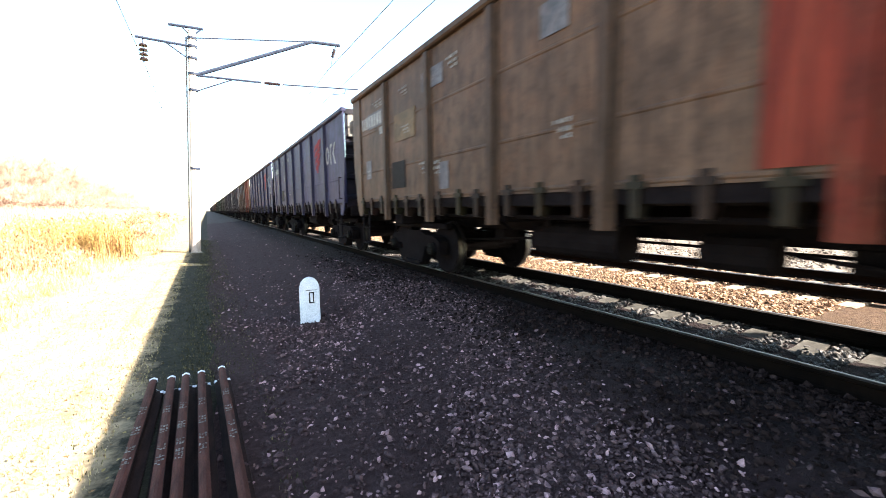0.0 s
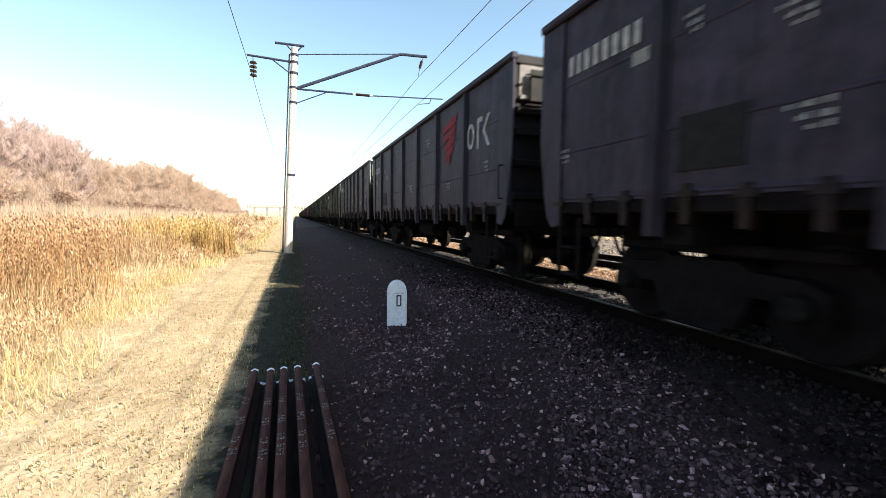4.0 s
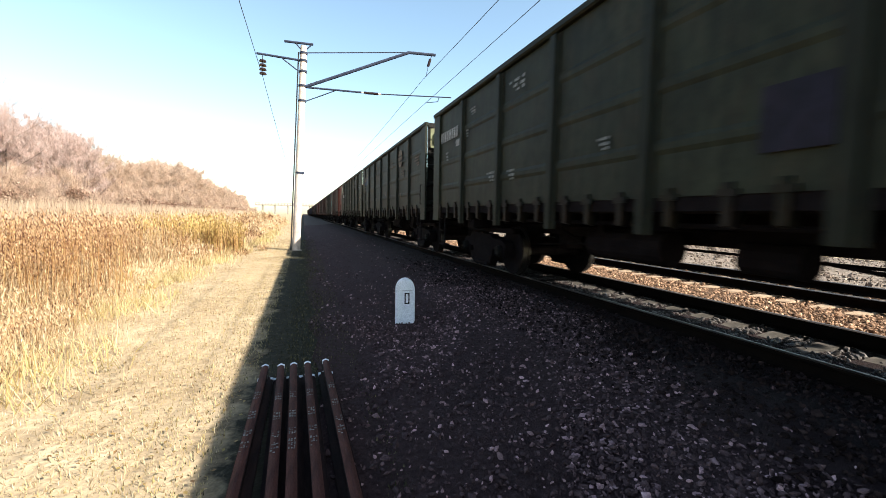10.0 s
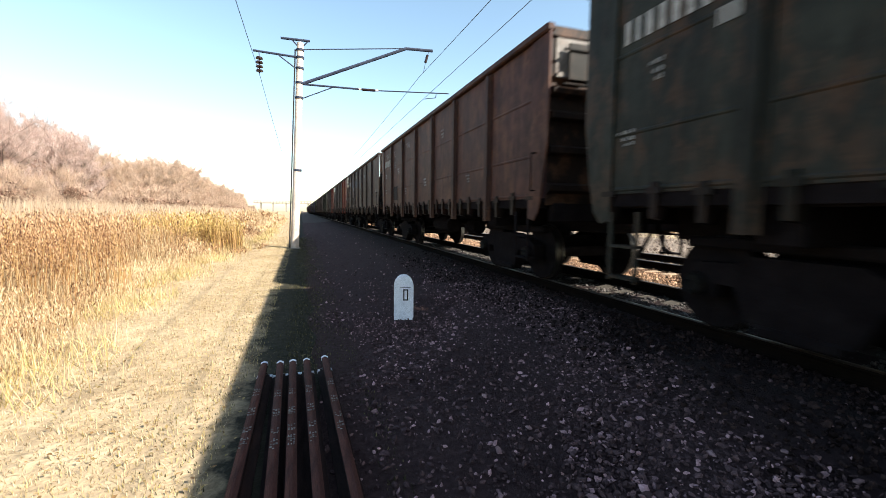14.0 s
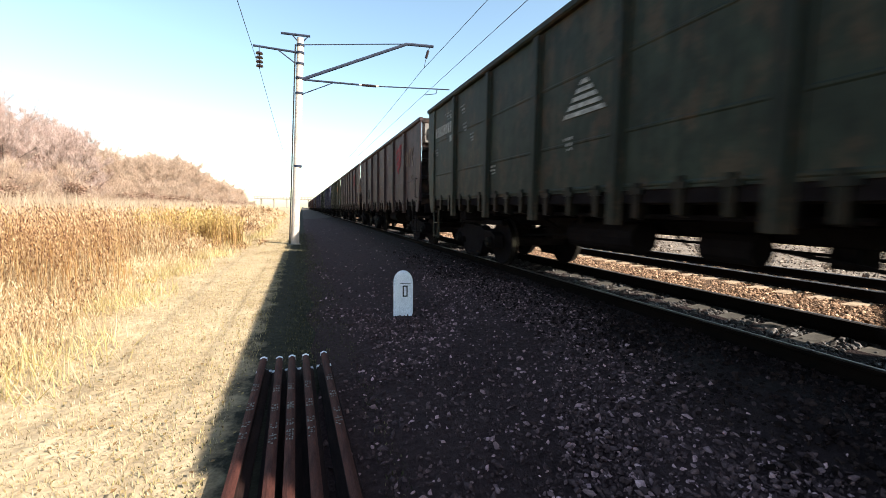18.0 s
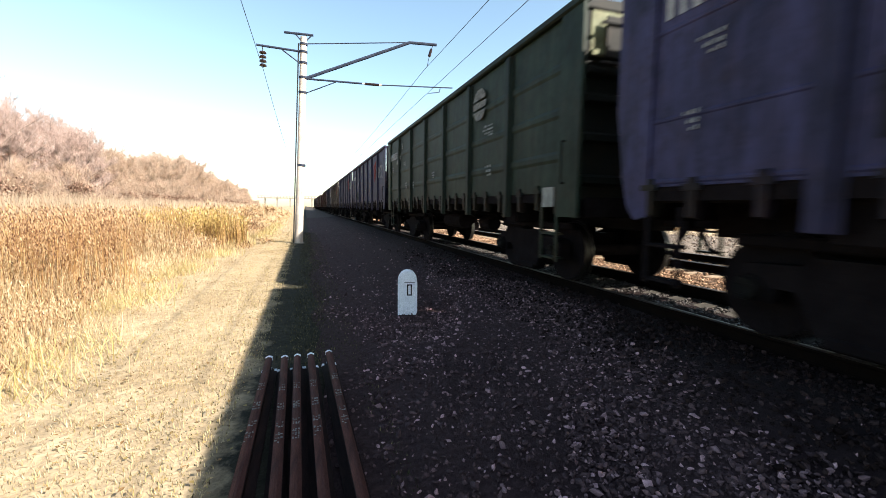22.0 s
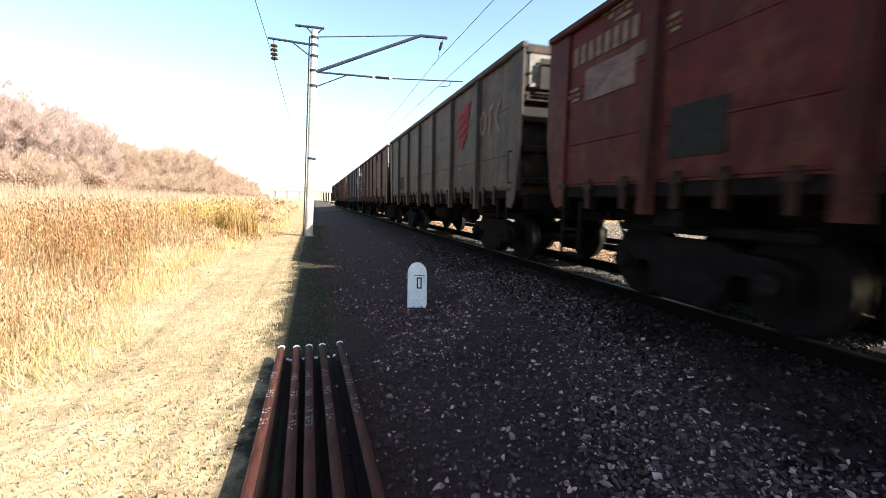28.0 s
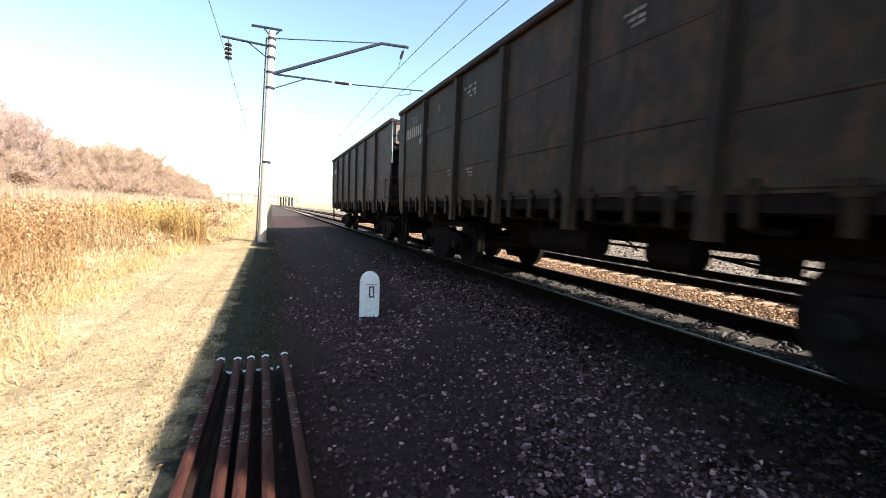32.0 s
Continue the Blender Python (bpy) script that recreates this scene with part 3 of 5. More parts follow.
def springs():
    bm = bmesh.new()
    for y in (-0.2, 0.0, 0.2):
        for i in range(5):
            z = 0.21 + i * 0.055
            bm_lathe_z(bm, (0, y), z, 0.085)
    return finish(bm, "spring", STEEL_DARK)


def bm_lathe_z(bm, c, z, r, h=0.035, n=10):
    bm_tube(bm, (c[0], c[1], z), (c[0], c[1], z + h), r, r, n)


def box_mesh(name, mat, *boxes, bevel=0.0):
    bm = bmesh.new()
    for b in boxes:
        bm_box(bm, *b, bevel=bevel)
    return finish(bm, name, mat)


def bar_row(name, mat, n, w, h, gap, rng):
    """A row of plain upright bars, as wide and high as a line of writing."""
    bm = bmesh.new()
    y = 0.0
    for i in range(n):
        ww = w * rng.uniform(0.7, 1.1)
        bm_box(bm, -0.004, 0.004, y, y + ww, 0, h)
        y += ww + gap
    return finish(bm, name, mat)


def text_block(name, mat, lines, rng):
    bm = bmesh.new()
    for i, (length, h) in enumerate(lines):
        y, z = 0.0, -i * h * 1.7
        while y < length:
            w = rng.uniform(0.02, 0.05)
            bm_box(bm, -0.004, 0.004, y, y + w, z, z + h * rng.uniform(0.6, 1.0))
            y += w + (0.016 if rng.random() < 0.8 else 0.09)
    return finish(bm, name, mat)


def emblem(mat, kind):
    bm = bmesh.new()
    if kind == "ring":
        n = 20
        loops = [[bm.verts.new((x, ry * math.cos(2 * math.pi * i / n), rz * math.sin(2 * math.pi * i / n))) for i in range(n)] for x, ry, rz in ((-0.004, 0.2, 0.26), (-0.004, 0.13, 0.18), (0.004, 0.13, 0.18), (0.004, 0.2, 0.26))]
        for a, b in zip(loops, loops[1:] + loops[:1]):
            for i in range(n):
                bm.faces.new((a[i], a[(i + 1) % n], b[(i + 1) % n], b[i]))
    elif kind == "bar":
        bm_prism(bm, [(-0.05, -0.3), (0.03, -0.3), (0.03, 0.3), (-0.05, 0.3)], 0, -0.004, 0.004)
        bm_prism(bm, [(0.034, 0.21), (0.2, 0.21), (0.2, 0.3), (0.034, 0.3)], 0, -0.004, 0.004)
    elif kind == "chevron":
        bm_prism(bm, [(-0.18, 0.02), (-0.08, 0.02), (0.16, 0.3), (0.05, 0.3)], 0, -0.004, 0.004)
        bm_prism(bm, [(-0.18, 0.016), (-0.08, 0.016), (0.18, -0.3), (0.07, -0.3)], 0, -0.004, 0.004)
    elif kind == "slashes":
        for i in range(4):
            z = 0.34 - i * 0.2
            bm_prism(bm, [(-0.42 + i * 0.04, z - 0.12), (0.34 - i * 0.05, z + 0.03), (0.38 - i * 0.05, z + 0.18), (-0.34 + i * 0.04, z + 0.03)], 0, -0.004, 0.004)
        bm_prism(bm, [(-0.12, -0.46), (0.0, -0.46), (0.2, 0.5), (0.08, 0.5)], 0, -0.007, 0.0)
    elif kind == "disc":
        for z0, z1 in ((-0.3, -0.12), (-0.07, 0.05), (0.1, 0.3)):
            zs = np.linspace(z0, z1, 5)
            half = [math.sqrt(max(0.0, 0.1 - z * z)) for z in zs]
            out = [(-h, z) for h, z in zip(half, zs)] + [(h, z) for h, z in zip(half[::-1], zs[::-1])]
            bm_prism(bm, out, 0, -0.004, 0.004)
    elif kind == "stripes":
        for i in range(5):
            hw, z = 0.1 + 0.085 * i, 0.2 - 0.1 * i
            bm_prism(bm, [(-hw, z - 0.03), (hw, z - 0.03), (hw - 0.05, z + 0.03), (-hw + 0.05, z + 0.03)], 0, -0.004, 0.004)
    elif kind == "blocks":
        for y, w, h in ((-0.62, 0.36, 0.42), (-0.16, 0.3, 0.3), (0.24, 0.4, 0.42)):
            for z0, z1, a, b in ((-0.5, -0.32, 0, w), (0.32, 0.5, 0, w), (-0.31, 0.31, 0, 0.09), (-0.31, 0.31, w - 0.09, w)):
                k = 0.35
                bm_prism(bm, [(y + a + k * z0 * h, z0 * h), (y + b + k * z0 * h, z0 * h), (y + b + k * z1 * h, z1 * h), (y + a + k * z1 * h, z1 * h)], 0, -0.004, 0.004)
    return finish(bm, "emblem", mat)


PARTS = {}


def prepare_parts():
    P = PARTS
    rng = random.Random(5)
    P["wheelset"], P["side_frame"], P["spring"] = wheel_set(), side_frame(), springs()
    P["bolster"] = box_mesh("bolster", GRIME, (-1.05, 1.05, -0.2, 0.2, 0.42, 0.72), (-0.25, 0.25, -0.25, 0.25, 0.72, 0.86), (-1.0, -0.86, -1.2, 1.2, 0.84, 0.95), (0.86, 1.0, -1.2, 1.2, 0.84, 0.95), bevel=0.02)
    bm = bmesh.new()
    for y in (-0.42, 0.42):
        bm_box(bm, -0.8, 0.8, y - 0.05, y + 0.05, 0.36, 0.46)
        for sx in (-1, 1):
            bm_box(bm, sx * 0.79 - 0.04, sx * 0.79 + 0.04, y - 0.06, y + 0.1, 0.3, 0.64)
    P["brake_beam"] = finish(bm, "brake_beam", GRIME)
    # side panels, each one pressed sheet; the end ones taper towards the foot
    for kind in "AB":
        if kind == "A":
            humps, deep = (1.45, 2.05, 2.9), 0.009
        else:
            humps, deep = (1.9, 2.5, 3.1), 0.017
        face = [(-1.575, 1.4)]
        for z in humps:
            hw = 0.025 if kind == "A" else 0.08
            face += [(-1.575, z - hw), (-1.575 - deep, z - hw * 0.4), (-1.575 - deep, z + hw * 0.4), (-1.575, z + hw)]
        face += [(-1.575, 3.74), (-1.55, 3.74), (-1.55, 1.4)]
        for i in range(7):
            y0, y1 = EDGES[i], EDGES[i + 1]
            bm = bmesh.new()
            bm_prism(bm, face, 1, y0 + 0.02, y1 - 0.02)
            if kind == "A" and i in (0, 6):
                s = -1 if i == 0 else 1
                for v in bm.verts:
                    if v.co.y * s > 6.0 and v.co.z < 2.25:
                        v.co.y -= s * 0.3 * (2.25 - v.co.z) / 0.85
            P["panel", kind, i] = finish(bm, "side_panel", PAINT)
        bm = bmesh.new()
        bm_prism(bm, [(-1.578, -0.12), (-1.592, -0.12), (-1.6, -0.075), (-1.65, -0.06), (-1.65, 0.06), (-1.6, 0.075), (-1.592, 0.12), (-1.578, 0.12)], 2, 1.02, 3.72)
        P["post", kind] = finish(bm, "side_post", PAINT)
        bm = bmesh.new()
        if kind == "A":
            bm_prism(bm, [(6.04, 1.1), (6.2, 1.06), (6.32, 1.2), (6.4, 1.5), (6.53, 2.25), (6.53, 3.78), (6.04, 3.78)], 0, -1.608, -1.578)
        else:
            bm_prism(bm, [(6.06, 1.06), (6.53, 1.06), (6.53, 3.78), (6.06, 3.78)], 0, -1.63, -1.578)
        P["corner", kind] = finish(bm, "corner_post", PAINT)
    P["top_rail"] = box_mesh("top_rail", PAINT, (-1.66, -1.52, -6.54, 6.54, 3.742, 3.86), bevel=0.025)
    P["lower_rail"] = box_mesh("lower_rail", GRIME, (-1.56, -1.44, -6.3, 6.3, 1.26, 1.4))
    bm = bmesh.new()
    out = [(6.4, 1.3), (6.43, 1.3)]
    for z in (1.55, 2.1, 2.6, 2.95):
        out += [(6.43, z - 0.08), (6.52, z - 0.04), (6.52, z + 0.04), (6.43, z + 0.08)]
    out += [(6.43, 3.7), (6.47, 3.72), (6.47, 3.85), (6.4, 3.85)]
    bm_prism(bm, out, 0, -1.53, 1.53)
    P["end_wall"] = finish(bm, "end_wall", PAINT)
    bm = bmesh.new()
    for x in (-1.15, -0.75, 0.75):
        bm_tube(bm, (x, 6.56, 1.2), (x, 6.56, 3.8), 0.018, n=6)
    for i in range(7):
        z = 1.5 + i * 0.34
        bm_tube(bm, (-1.15, 6.56, z), (-0.75, 6.56, z), 0.014, n=6)
    for z in (3.02, 3.5):
        bm_tube(bm, (-1.4, 6.58, z), (1.4, 6.58, z), 0.02, n=6)
    bm_box(bm, -0.55, 0.45, 6.535, 6.6, 3.15, 3.45)
    bm_box(bm, 0.95, 1.3, 6.535, 6.57, 3.1, 3.6)
    P["end_ladder"] = finish(bm, "end_ladder", PAINT)
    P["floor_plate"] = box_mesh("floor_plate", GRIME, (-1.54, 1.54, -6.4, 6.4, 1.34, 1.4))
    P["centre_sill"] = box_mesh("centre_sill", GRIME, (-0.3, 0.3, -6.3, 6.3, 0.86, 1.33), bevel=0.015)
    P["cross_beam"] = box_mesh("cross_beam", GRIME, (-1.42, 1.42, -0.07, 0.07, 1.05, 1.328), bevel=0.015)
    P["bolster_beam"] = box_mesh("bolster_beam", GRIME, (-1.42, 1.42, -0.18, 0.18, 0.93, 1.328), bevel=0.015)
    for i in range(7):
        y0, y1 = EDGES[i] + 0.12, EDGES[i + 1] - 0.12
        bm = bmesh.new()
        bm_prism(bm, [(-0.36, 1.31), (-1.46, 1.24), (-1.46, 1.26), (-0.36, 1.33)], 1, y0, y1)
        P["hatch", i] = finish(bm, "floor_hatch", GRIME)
    bm = bmesh.new()
    for y in (5.62, 6.02):
        bm_box(bm, -1.6, -1.57, y - 0.025, y + 0.025, 0.42, 1.2)
    for z in (0.45, 0.8):
        bm_box(bm, -1.62, -1.46, 5.64, 6.0, z, z + 0.03)
    P["step", "B"] = finish(bm, "step", PAINT)
    P["step", "A"] = P["step", "B"].copy()
    P["step", "A"].materials[0] = GRIME
    bm = bmesh.new()
    bm_box(bm, -0.13, 0.13, 6.45, 6.75, 0.94, 1.16, 0.02)
    bm_prism(bm, [(-0.2, 6.75), (0.12, 6.75), (0.22, 6.96), (0.02, 6.98), (-0.16, 6.94)], 2, 0.9, 1.2)
    P["coupler"] = finish(bm, "coupler", GRIME)
    bm = bmesh.new()
    bm_tube(bm, (-0.55, 6.46, 0.95), (-0.5, 6.7, 0.62), 0.03, n=6)
    bm_tube(bm, (-0.5, 6.7, 0.62), (-0.33, 6.95, 0.6), 0.03, n=6)
    P["brake_hose"] = finish(bm, "brake_hose", GRIME)
    bm = bmesh.new()
    bm_tube(bm, (-0.85, -0.6, 0.83), (-0.85, 0.75, 0.83), 0.21, n=14)
    bm_box(bm, -1.0, -0.7, -0.4, -0.3, 0.9, 1.3)
    bm_box(bm, -1.0, -0.7, 0.45, 0.55, 0.9, 1.3)
    P["air_tank"] = finish(bm, "air_tank", GRIME)
    bm = bmesh.new()
    bm_tube(bm, (-0.62, -1.9, 0.8), (-0.62, -1.3, 0.8), 0.17, n=12)
    P["brake_cylinder"] = finish(bm, "brake_cylinder", GRIME)
    bm = bmesh.new()
    bm_prism(bm, [(-1.42, 1.24), (-1.582, 1.39), (-1.582, 1.49), (-1.606, 1.49), (-1.6, 1.12), (-1.5, 1.1)], 1, -0.045, 0.045)
    bm_box(bm, -1.612, -1.582, -0.1, 0.1, 1.37, 1.43)
    P["hatch_bracket"] = finish(bm, "hatch_bracket", PAINT)
    bm = bmesh.new()
    bm_tube(bm, (0.35, -3.6, 0.72), (0.3, 3.6, 0.78), 0.02, n=6)
    bm_tube(bm, (-0.5, -3.5, 0.62), (-0.4, -1.9, 0.8), 0.022, n=6)
    bm_tube(bm, (-0.5, 3.5, 0.62), (-0.4, 0.8, 0.8), 0.022, n=6)
    for y in (-2.6, -1.0, 1.6, 2.9):
        bm_box(bm, 0.28, 0.38, y - 0.02, y + 0.02, 0.7, 1.1)
        bm_tube(bm, (-1.2, y, 1.2), (-0.3, y + 0.25, 0.75), 0.018, n=6)
    bm_tube(bm, (-1.3, -3.1, 1.12), (-1.3, 3.1, 1.12), 0.03, n=6)
    bm_tube(bm, (1.3, -3.1, 1.12), (1.3, 3.1, 1.12), 0.03, n=6)
    for y, z in ((-2.35, 0.66), (1.25, 0.7), (2.55, 0.6)):
        bm_box(bm, -0.22, 0.12, y - 0.13, y + 0.13, z, 0.9)
    P["brake_rod"] = finish(bm, "brake_rod", GRIME)
    bm = bmesh.new()
    bm_tube(bm, (-1.68, -6.22, 1.52), (-1.68, -6.22, 2.08), 0.012, n=6)
    for z in (1.52, 2.08):
        bm_tube(bm, (-1.68, -6.22, z), (-1.58, -6.22, z), 0.012, n=6)
    P["grab_rail"] = finish(bm, "grab_rail", GRIME)
    bm = bmesh.new()
    bm_tube(bm, (-0.2, 0, 0.475), (-0.14, 0, 0.475), 0.1, 0.115, 14)
    for i in range(3):
        a = 2.094 * i + 0.5
        bm_tube(bm, (-0.225, 0.065 * math.cos(a), 0.475 + 0.065 * math.sin(a)), (-0.2, 0.065 * math.cos(a), 0.475 + 0.065 * math.sin(a)), 0.018, n=6)
    P["axle_cap"] = finish(bm, "axle_cap", STEEL_DARK)
    P["plate"] = box_mesh("number_plate", PLATE, (-1.625, -1.61, 5.68, 5.97, 1.2, 1.48))
    bm = bmesh.new()
    bm_prism(bm, [(6.4, 3.6), (6.25, 3.66), (4.55, 1.6), (4.7, 1.5)], 0, -1.64, -1.576)
    P["brace"] = finish(bm, "diagonal_brace", PAINT)
    # top of the end wall, a separate piece for its sunlit colour
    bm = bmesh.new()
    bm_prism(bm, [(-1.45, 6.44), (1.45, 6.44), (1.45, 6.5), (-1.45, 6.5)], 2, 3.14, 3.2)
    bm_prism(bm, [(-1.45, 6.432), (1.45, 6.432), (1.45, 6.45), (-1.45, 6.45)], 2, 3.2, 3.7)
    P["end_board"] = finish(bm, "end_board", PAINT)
    fm_of = {"white": FAINT, "tan": LETTER_TAN}
    for k, mt in (("white", LETTER), ("tan", LETTER_TAN)):
        P["ring", k], P["bar", k], P["chevron", k] = emblem(mt, "ring"), emblem(mt, "bar"), emblem(mt, "chevron")
        P["disc", k], P["blocks", k] = emblem(STENCIL if k == "white" else mt, "disc"), emblem(mt if k == "white" else EMBLEM_TAN, "blocks")
        bm = bmesh.new()
        bm_box(bm, -0.004, 0.004, -0.42, 0.42, 0.2, 0.235)
        bm_box(bm, -0.004, 0.004, -0.025, 0.025, -0.2, 0.2)
        bm_box(bm, -0.004, 0.004, -0.55, 0.55, -0.235, -0.2)
        P["diagram", k] = finish(bm, "diagram", fm_of[k])
        P["stripes", k] = emblem(FAINT if k == "white" else mt, "stripes")
        P["number", k] = bar_row("stencil", mt, 8, 0.07, 0.24, 0.072, rng)
        fm = fm_of[k]
        P["note", k] = text_block("writing", fm, [(0.36, 0.06), (0.3, 0.055), (0.2, 0.05)], rng)
        P["long_note", k] = text_block("writing", fm, [(0.62, 0.055), (0.8, 0.05), (0.55, 0.05), (0.3, 0.045)], rng)
    bm = bmesh.new()
    bm_prism(bm, [(0, 1.5), (-0.9, 1.5), (-1.3, 3.72), (0, 3.72)], 0, -0.003, 0.003)
    P["slant"] = finish(bm, "paint_patch", PAINT)
    P["slashes"] = emblem(LOGO_RED, "slashes")
    P["dark_patch"] = box_mesh("paint_patch", SOOT, (-0.004, 0.004, -0.5, 0.5, -0.5, 0.5))
    P["patch"] = box_mesh("paint_patch", PAINT, (-0.004, 0.004, -0.5, 0.5, -0.5, 0.5))


prepare_parts()


def bogie(parent, y):
    P = PARTS
    b = put("bogie", P["bolster"], parent, (0, y, 0), "cast steel two-axle bogie, black with grime")
    for sx in (-1, 1):
        put("side_frame", P["side_frame"], b, pose(1.02 * sx, 0, 0, 0, 0, 0 if sx < 0 else 180))
        put("spring", P["spring"], b, (1.02 * sx, 0, 0))
        for yy in (-0.925, 0.925):
            if sx < 0:
                put("axle_cap", P["axle_cap"], b, (1.02 * sx, yy, 0))
    put("brake_beam", P["brake_beam"], b)
    for yy in (-0.925, 0.925):
        w = put("wheelset", P["wheelset"], b, (0, yy, 0.478), "dark wheelset with polished treads")
        WHEELS[yy].append(w)
    return b


WHEELS = {-0.925: [], 0.925: []}
FLIP = pose(0, 0, 0, 0, 0, 180)


def wagon(spec):
    """An open wagon; its left side carries the paint and writing that the camera sees. Origin: rail top, mid length."""
    P = PARTS
    kind, rust = spec.get("kind", "A"), 0.5 * spec.get("rust", 0.5)
    rng = random.Random(len(WHEELS[0.925]))
    base = tuple((0.36 if max(spec["color"]) < 0.11 else 0.31) * q * k for q, k in zip(spec["color"], (1.07, 0.95, 1.03)))
    panels = {i: tuple(0.3 * q for q in c) for i, c in spec.get("panels", {}).items()}
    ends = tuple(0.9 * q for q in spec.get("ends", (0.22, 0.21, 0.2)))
    squat = Matrix.Translation((0, 0, 1.4)) @ Matrix.Diagonal((1, 1, spec.get("height", 1.0), 1)) @ Matrix.Translation((0, 0, -1.4))
    col = (*base, rust)
    dark = tuple(c * spec.get("post", 0.64) for c in base)
    w = thing("open_wagon", spec["label"], "freight wagon", group="freight train")
    for i in range(7):
        c = panels.get(i)
        put("side_panel", P["panel", kind, i], w, squat, "", (*c, rust) if c else col)
        put("side_panel", P["panel", kind, 6 - i], w, FLIP @ squat, "", col)
        put("floor_hatch", P["hatch", i], w)
        put("floor_hatch", P["hatch", 6 - i], w, FLIP)
    for y in POSTS:
        i = POSTS.index(y)
        c = panels.get(i) if panels.get(i) == panels.get(i + 1) else None
        if "Z" in spec.get("marks", "") and i < 2:
            c = panels.get(1)
        pc = (*(tuple(q * 0.8 for q in c) if c else dark), rust)
        put("side_post", P["post", kind], w, Matrix.Translation((0, y, 0)) @ squat, "", pc)
        put("side_post", P["post", kind], w, pose(0, y, 0, 0, 0, 180) @ squat, "", (*dark, rust))
    mirror = Matrix.Diagonal((1, -1, 1, 1))
    for m in (Matrix.Identity(4), FLIP):
        put("corner_post", P["corner", kind], w, m @ squat, "", col)
        put("corner_post", P["corner", kind], w, m @ mirror @ squat, "", col)
        put("top_rail", P["top_rail"], w, m @ squat, "", (*(q * 0.7 for q in base), rust))
        put("lower_rail", P["lower_rail"], w, m)
        # wall darkened for the gap's shade, its top paled for the sun
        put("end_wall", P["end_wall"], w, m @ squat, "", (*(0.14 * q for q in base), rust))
        put("end_board", P["end_board"], w, m @ squat, "top of the end wall, painted pale as sunlit", (*ends, 0.15))
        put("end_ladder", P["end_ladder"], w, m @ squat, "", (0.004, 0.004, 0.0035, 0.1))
        put("step", P["step", "B" if "P" in spec.get("marks", "") else "A"], w, m, "", (*base, 0.2))
        put("brake_hose", P["brake_hose"], w, m)
        put("coupler", P["coupler"], w, m, "automatic coupler, black with grease")
    put("step", P["step", "B" if "P" in spec.get("marks", "") else "A"], w, mirror, "", (*base, 0.2))
    put("floor_plate", P["floor_plate"], w)
    put("centre_sill", P["centre_sill"], w)
    put("air_tank", P["air_tank"], w)
    put("brake_cylinder", P["brake_cylinder"], w)
    for y in (*POSTS[1:5], -6.38, 6.38):
        put("cross_beam", P["cross_beam"], w, (0, y, 0))
    for y in (-4.325, 4.325):
        put("bolster_beam", P["bolster_beam"], w, (0, y, 0))
    for i in range(7):
        for k in (0.2, 0.5, 0.8):
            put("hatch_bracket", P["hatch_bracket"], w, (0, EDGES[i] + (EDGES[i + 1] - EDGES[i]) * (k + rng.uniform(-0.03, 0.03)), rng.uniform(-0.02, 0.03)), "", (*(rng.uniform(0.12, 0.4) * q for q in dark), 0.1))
    put("brake_rod", P["brake_rod"], w)
    put("grab_rail", P["grab_rail"], w)
    for y in (-4.325, 4.325):
        bogie(w, y)
    # the writing and the paint patches, all on the left side
    tone = spec.get("tone", "white")
    X = -1.587 if kind == "A" else -1.622
    def stick(name, key, y, z, label="", size=(1, 1), color=None, x=X):
        if name == "writing":
            if rng.random() < 0.3:
                return
            y, size = y + rng.uniform(-0.25, 0.25), (size[0] * rng.uniform(0.6, 1.15), size[1] * rng.uniform(0.7, 1.1))
        ob = put(name, P[key], w, Matrix.Translation((x, y, z)) @ Matrix.Diagonal((1, size[0], size[1], 1)), label, color)
        if name in ("writing", "stencil"):
            tagged(ob, kind="stuff")
    for i, (y, z, ww, hh, c) in enumerate(spec.get("patches", ())):
        stick("paint_patch", "patch", y, z, "patch of newer paint", (ww, hh), (*(0.3 * q for q in c), rust * 0.6), X + 0.002 - 0.0016 * (i % 2))
    look_ = spec.get("marks", "")
    if "L" in look_:
        for k, dy in (("ring", -0.5), ("bar", 0.0), ("chevron", 0.5)):
            stick("emblem", (k, tone), -5.12 - dy * 0.74, 2.81, "", (-0.88, 0.98))
    if "R" in look_:
        stick("emblem", "slashes", -3.52, 2.9, "faded red slanting emblem", (-1.15, 1.05))
    if "D" in look_:
        stick("emblem", ("disc", tone), -3.2, 3.22, "pale round emblem")
        stick("writing", ("long_note", tone), -3.75, 2.72, "", (0.85, 0.9))
        stick("writing", ("long_note", tone), -5.7, 2.95, "", (0.95, 1.1))
    if "Z" in look_:
        stick("emblem", ("blocks", "tan"), -3.95, 2.92, "faded tan company emblem", (-1.35, 1.2))
        stick("paint_patch", "patch", -2.32, 2.58, "red paint", (0.4, 2.2), (*(0.3 * q for q in RZD_RED), rust * 0.6), X + 0.0025)
        put("paint_patch", P["slant"], w, Matrix.Translation((X + 0.0025, -4.59, 0)), "slanting red paint", (*(0.3 * q for q in RZD_RED), rust * 0.6))
    if "V" in look_:
        stick("emblem", ("blocks", tone), -3.4, 2.95, "pale company emblem", (-1.0, 1.5))
    if "N" in look_:
        stick("stencil", ("number", tone), 4.75, spec.get("row", 3.0), "faded stencilled bars", (1.12, 1.0))
        top = spec.get("row", 3.0)
        stick("writing", ("note", tone), 4.95, min(top + 0.45, 3.62), "", (1.3, 0.9))
        stick("writing", ("note", tone), 5.55, top - 0.32, "", (0.7, 0.9))
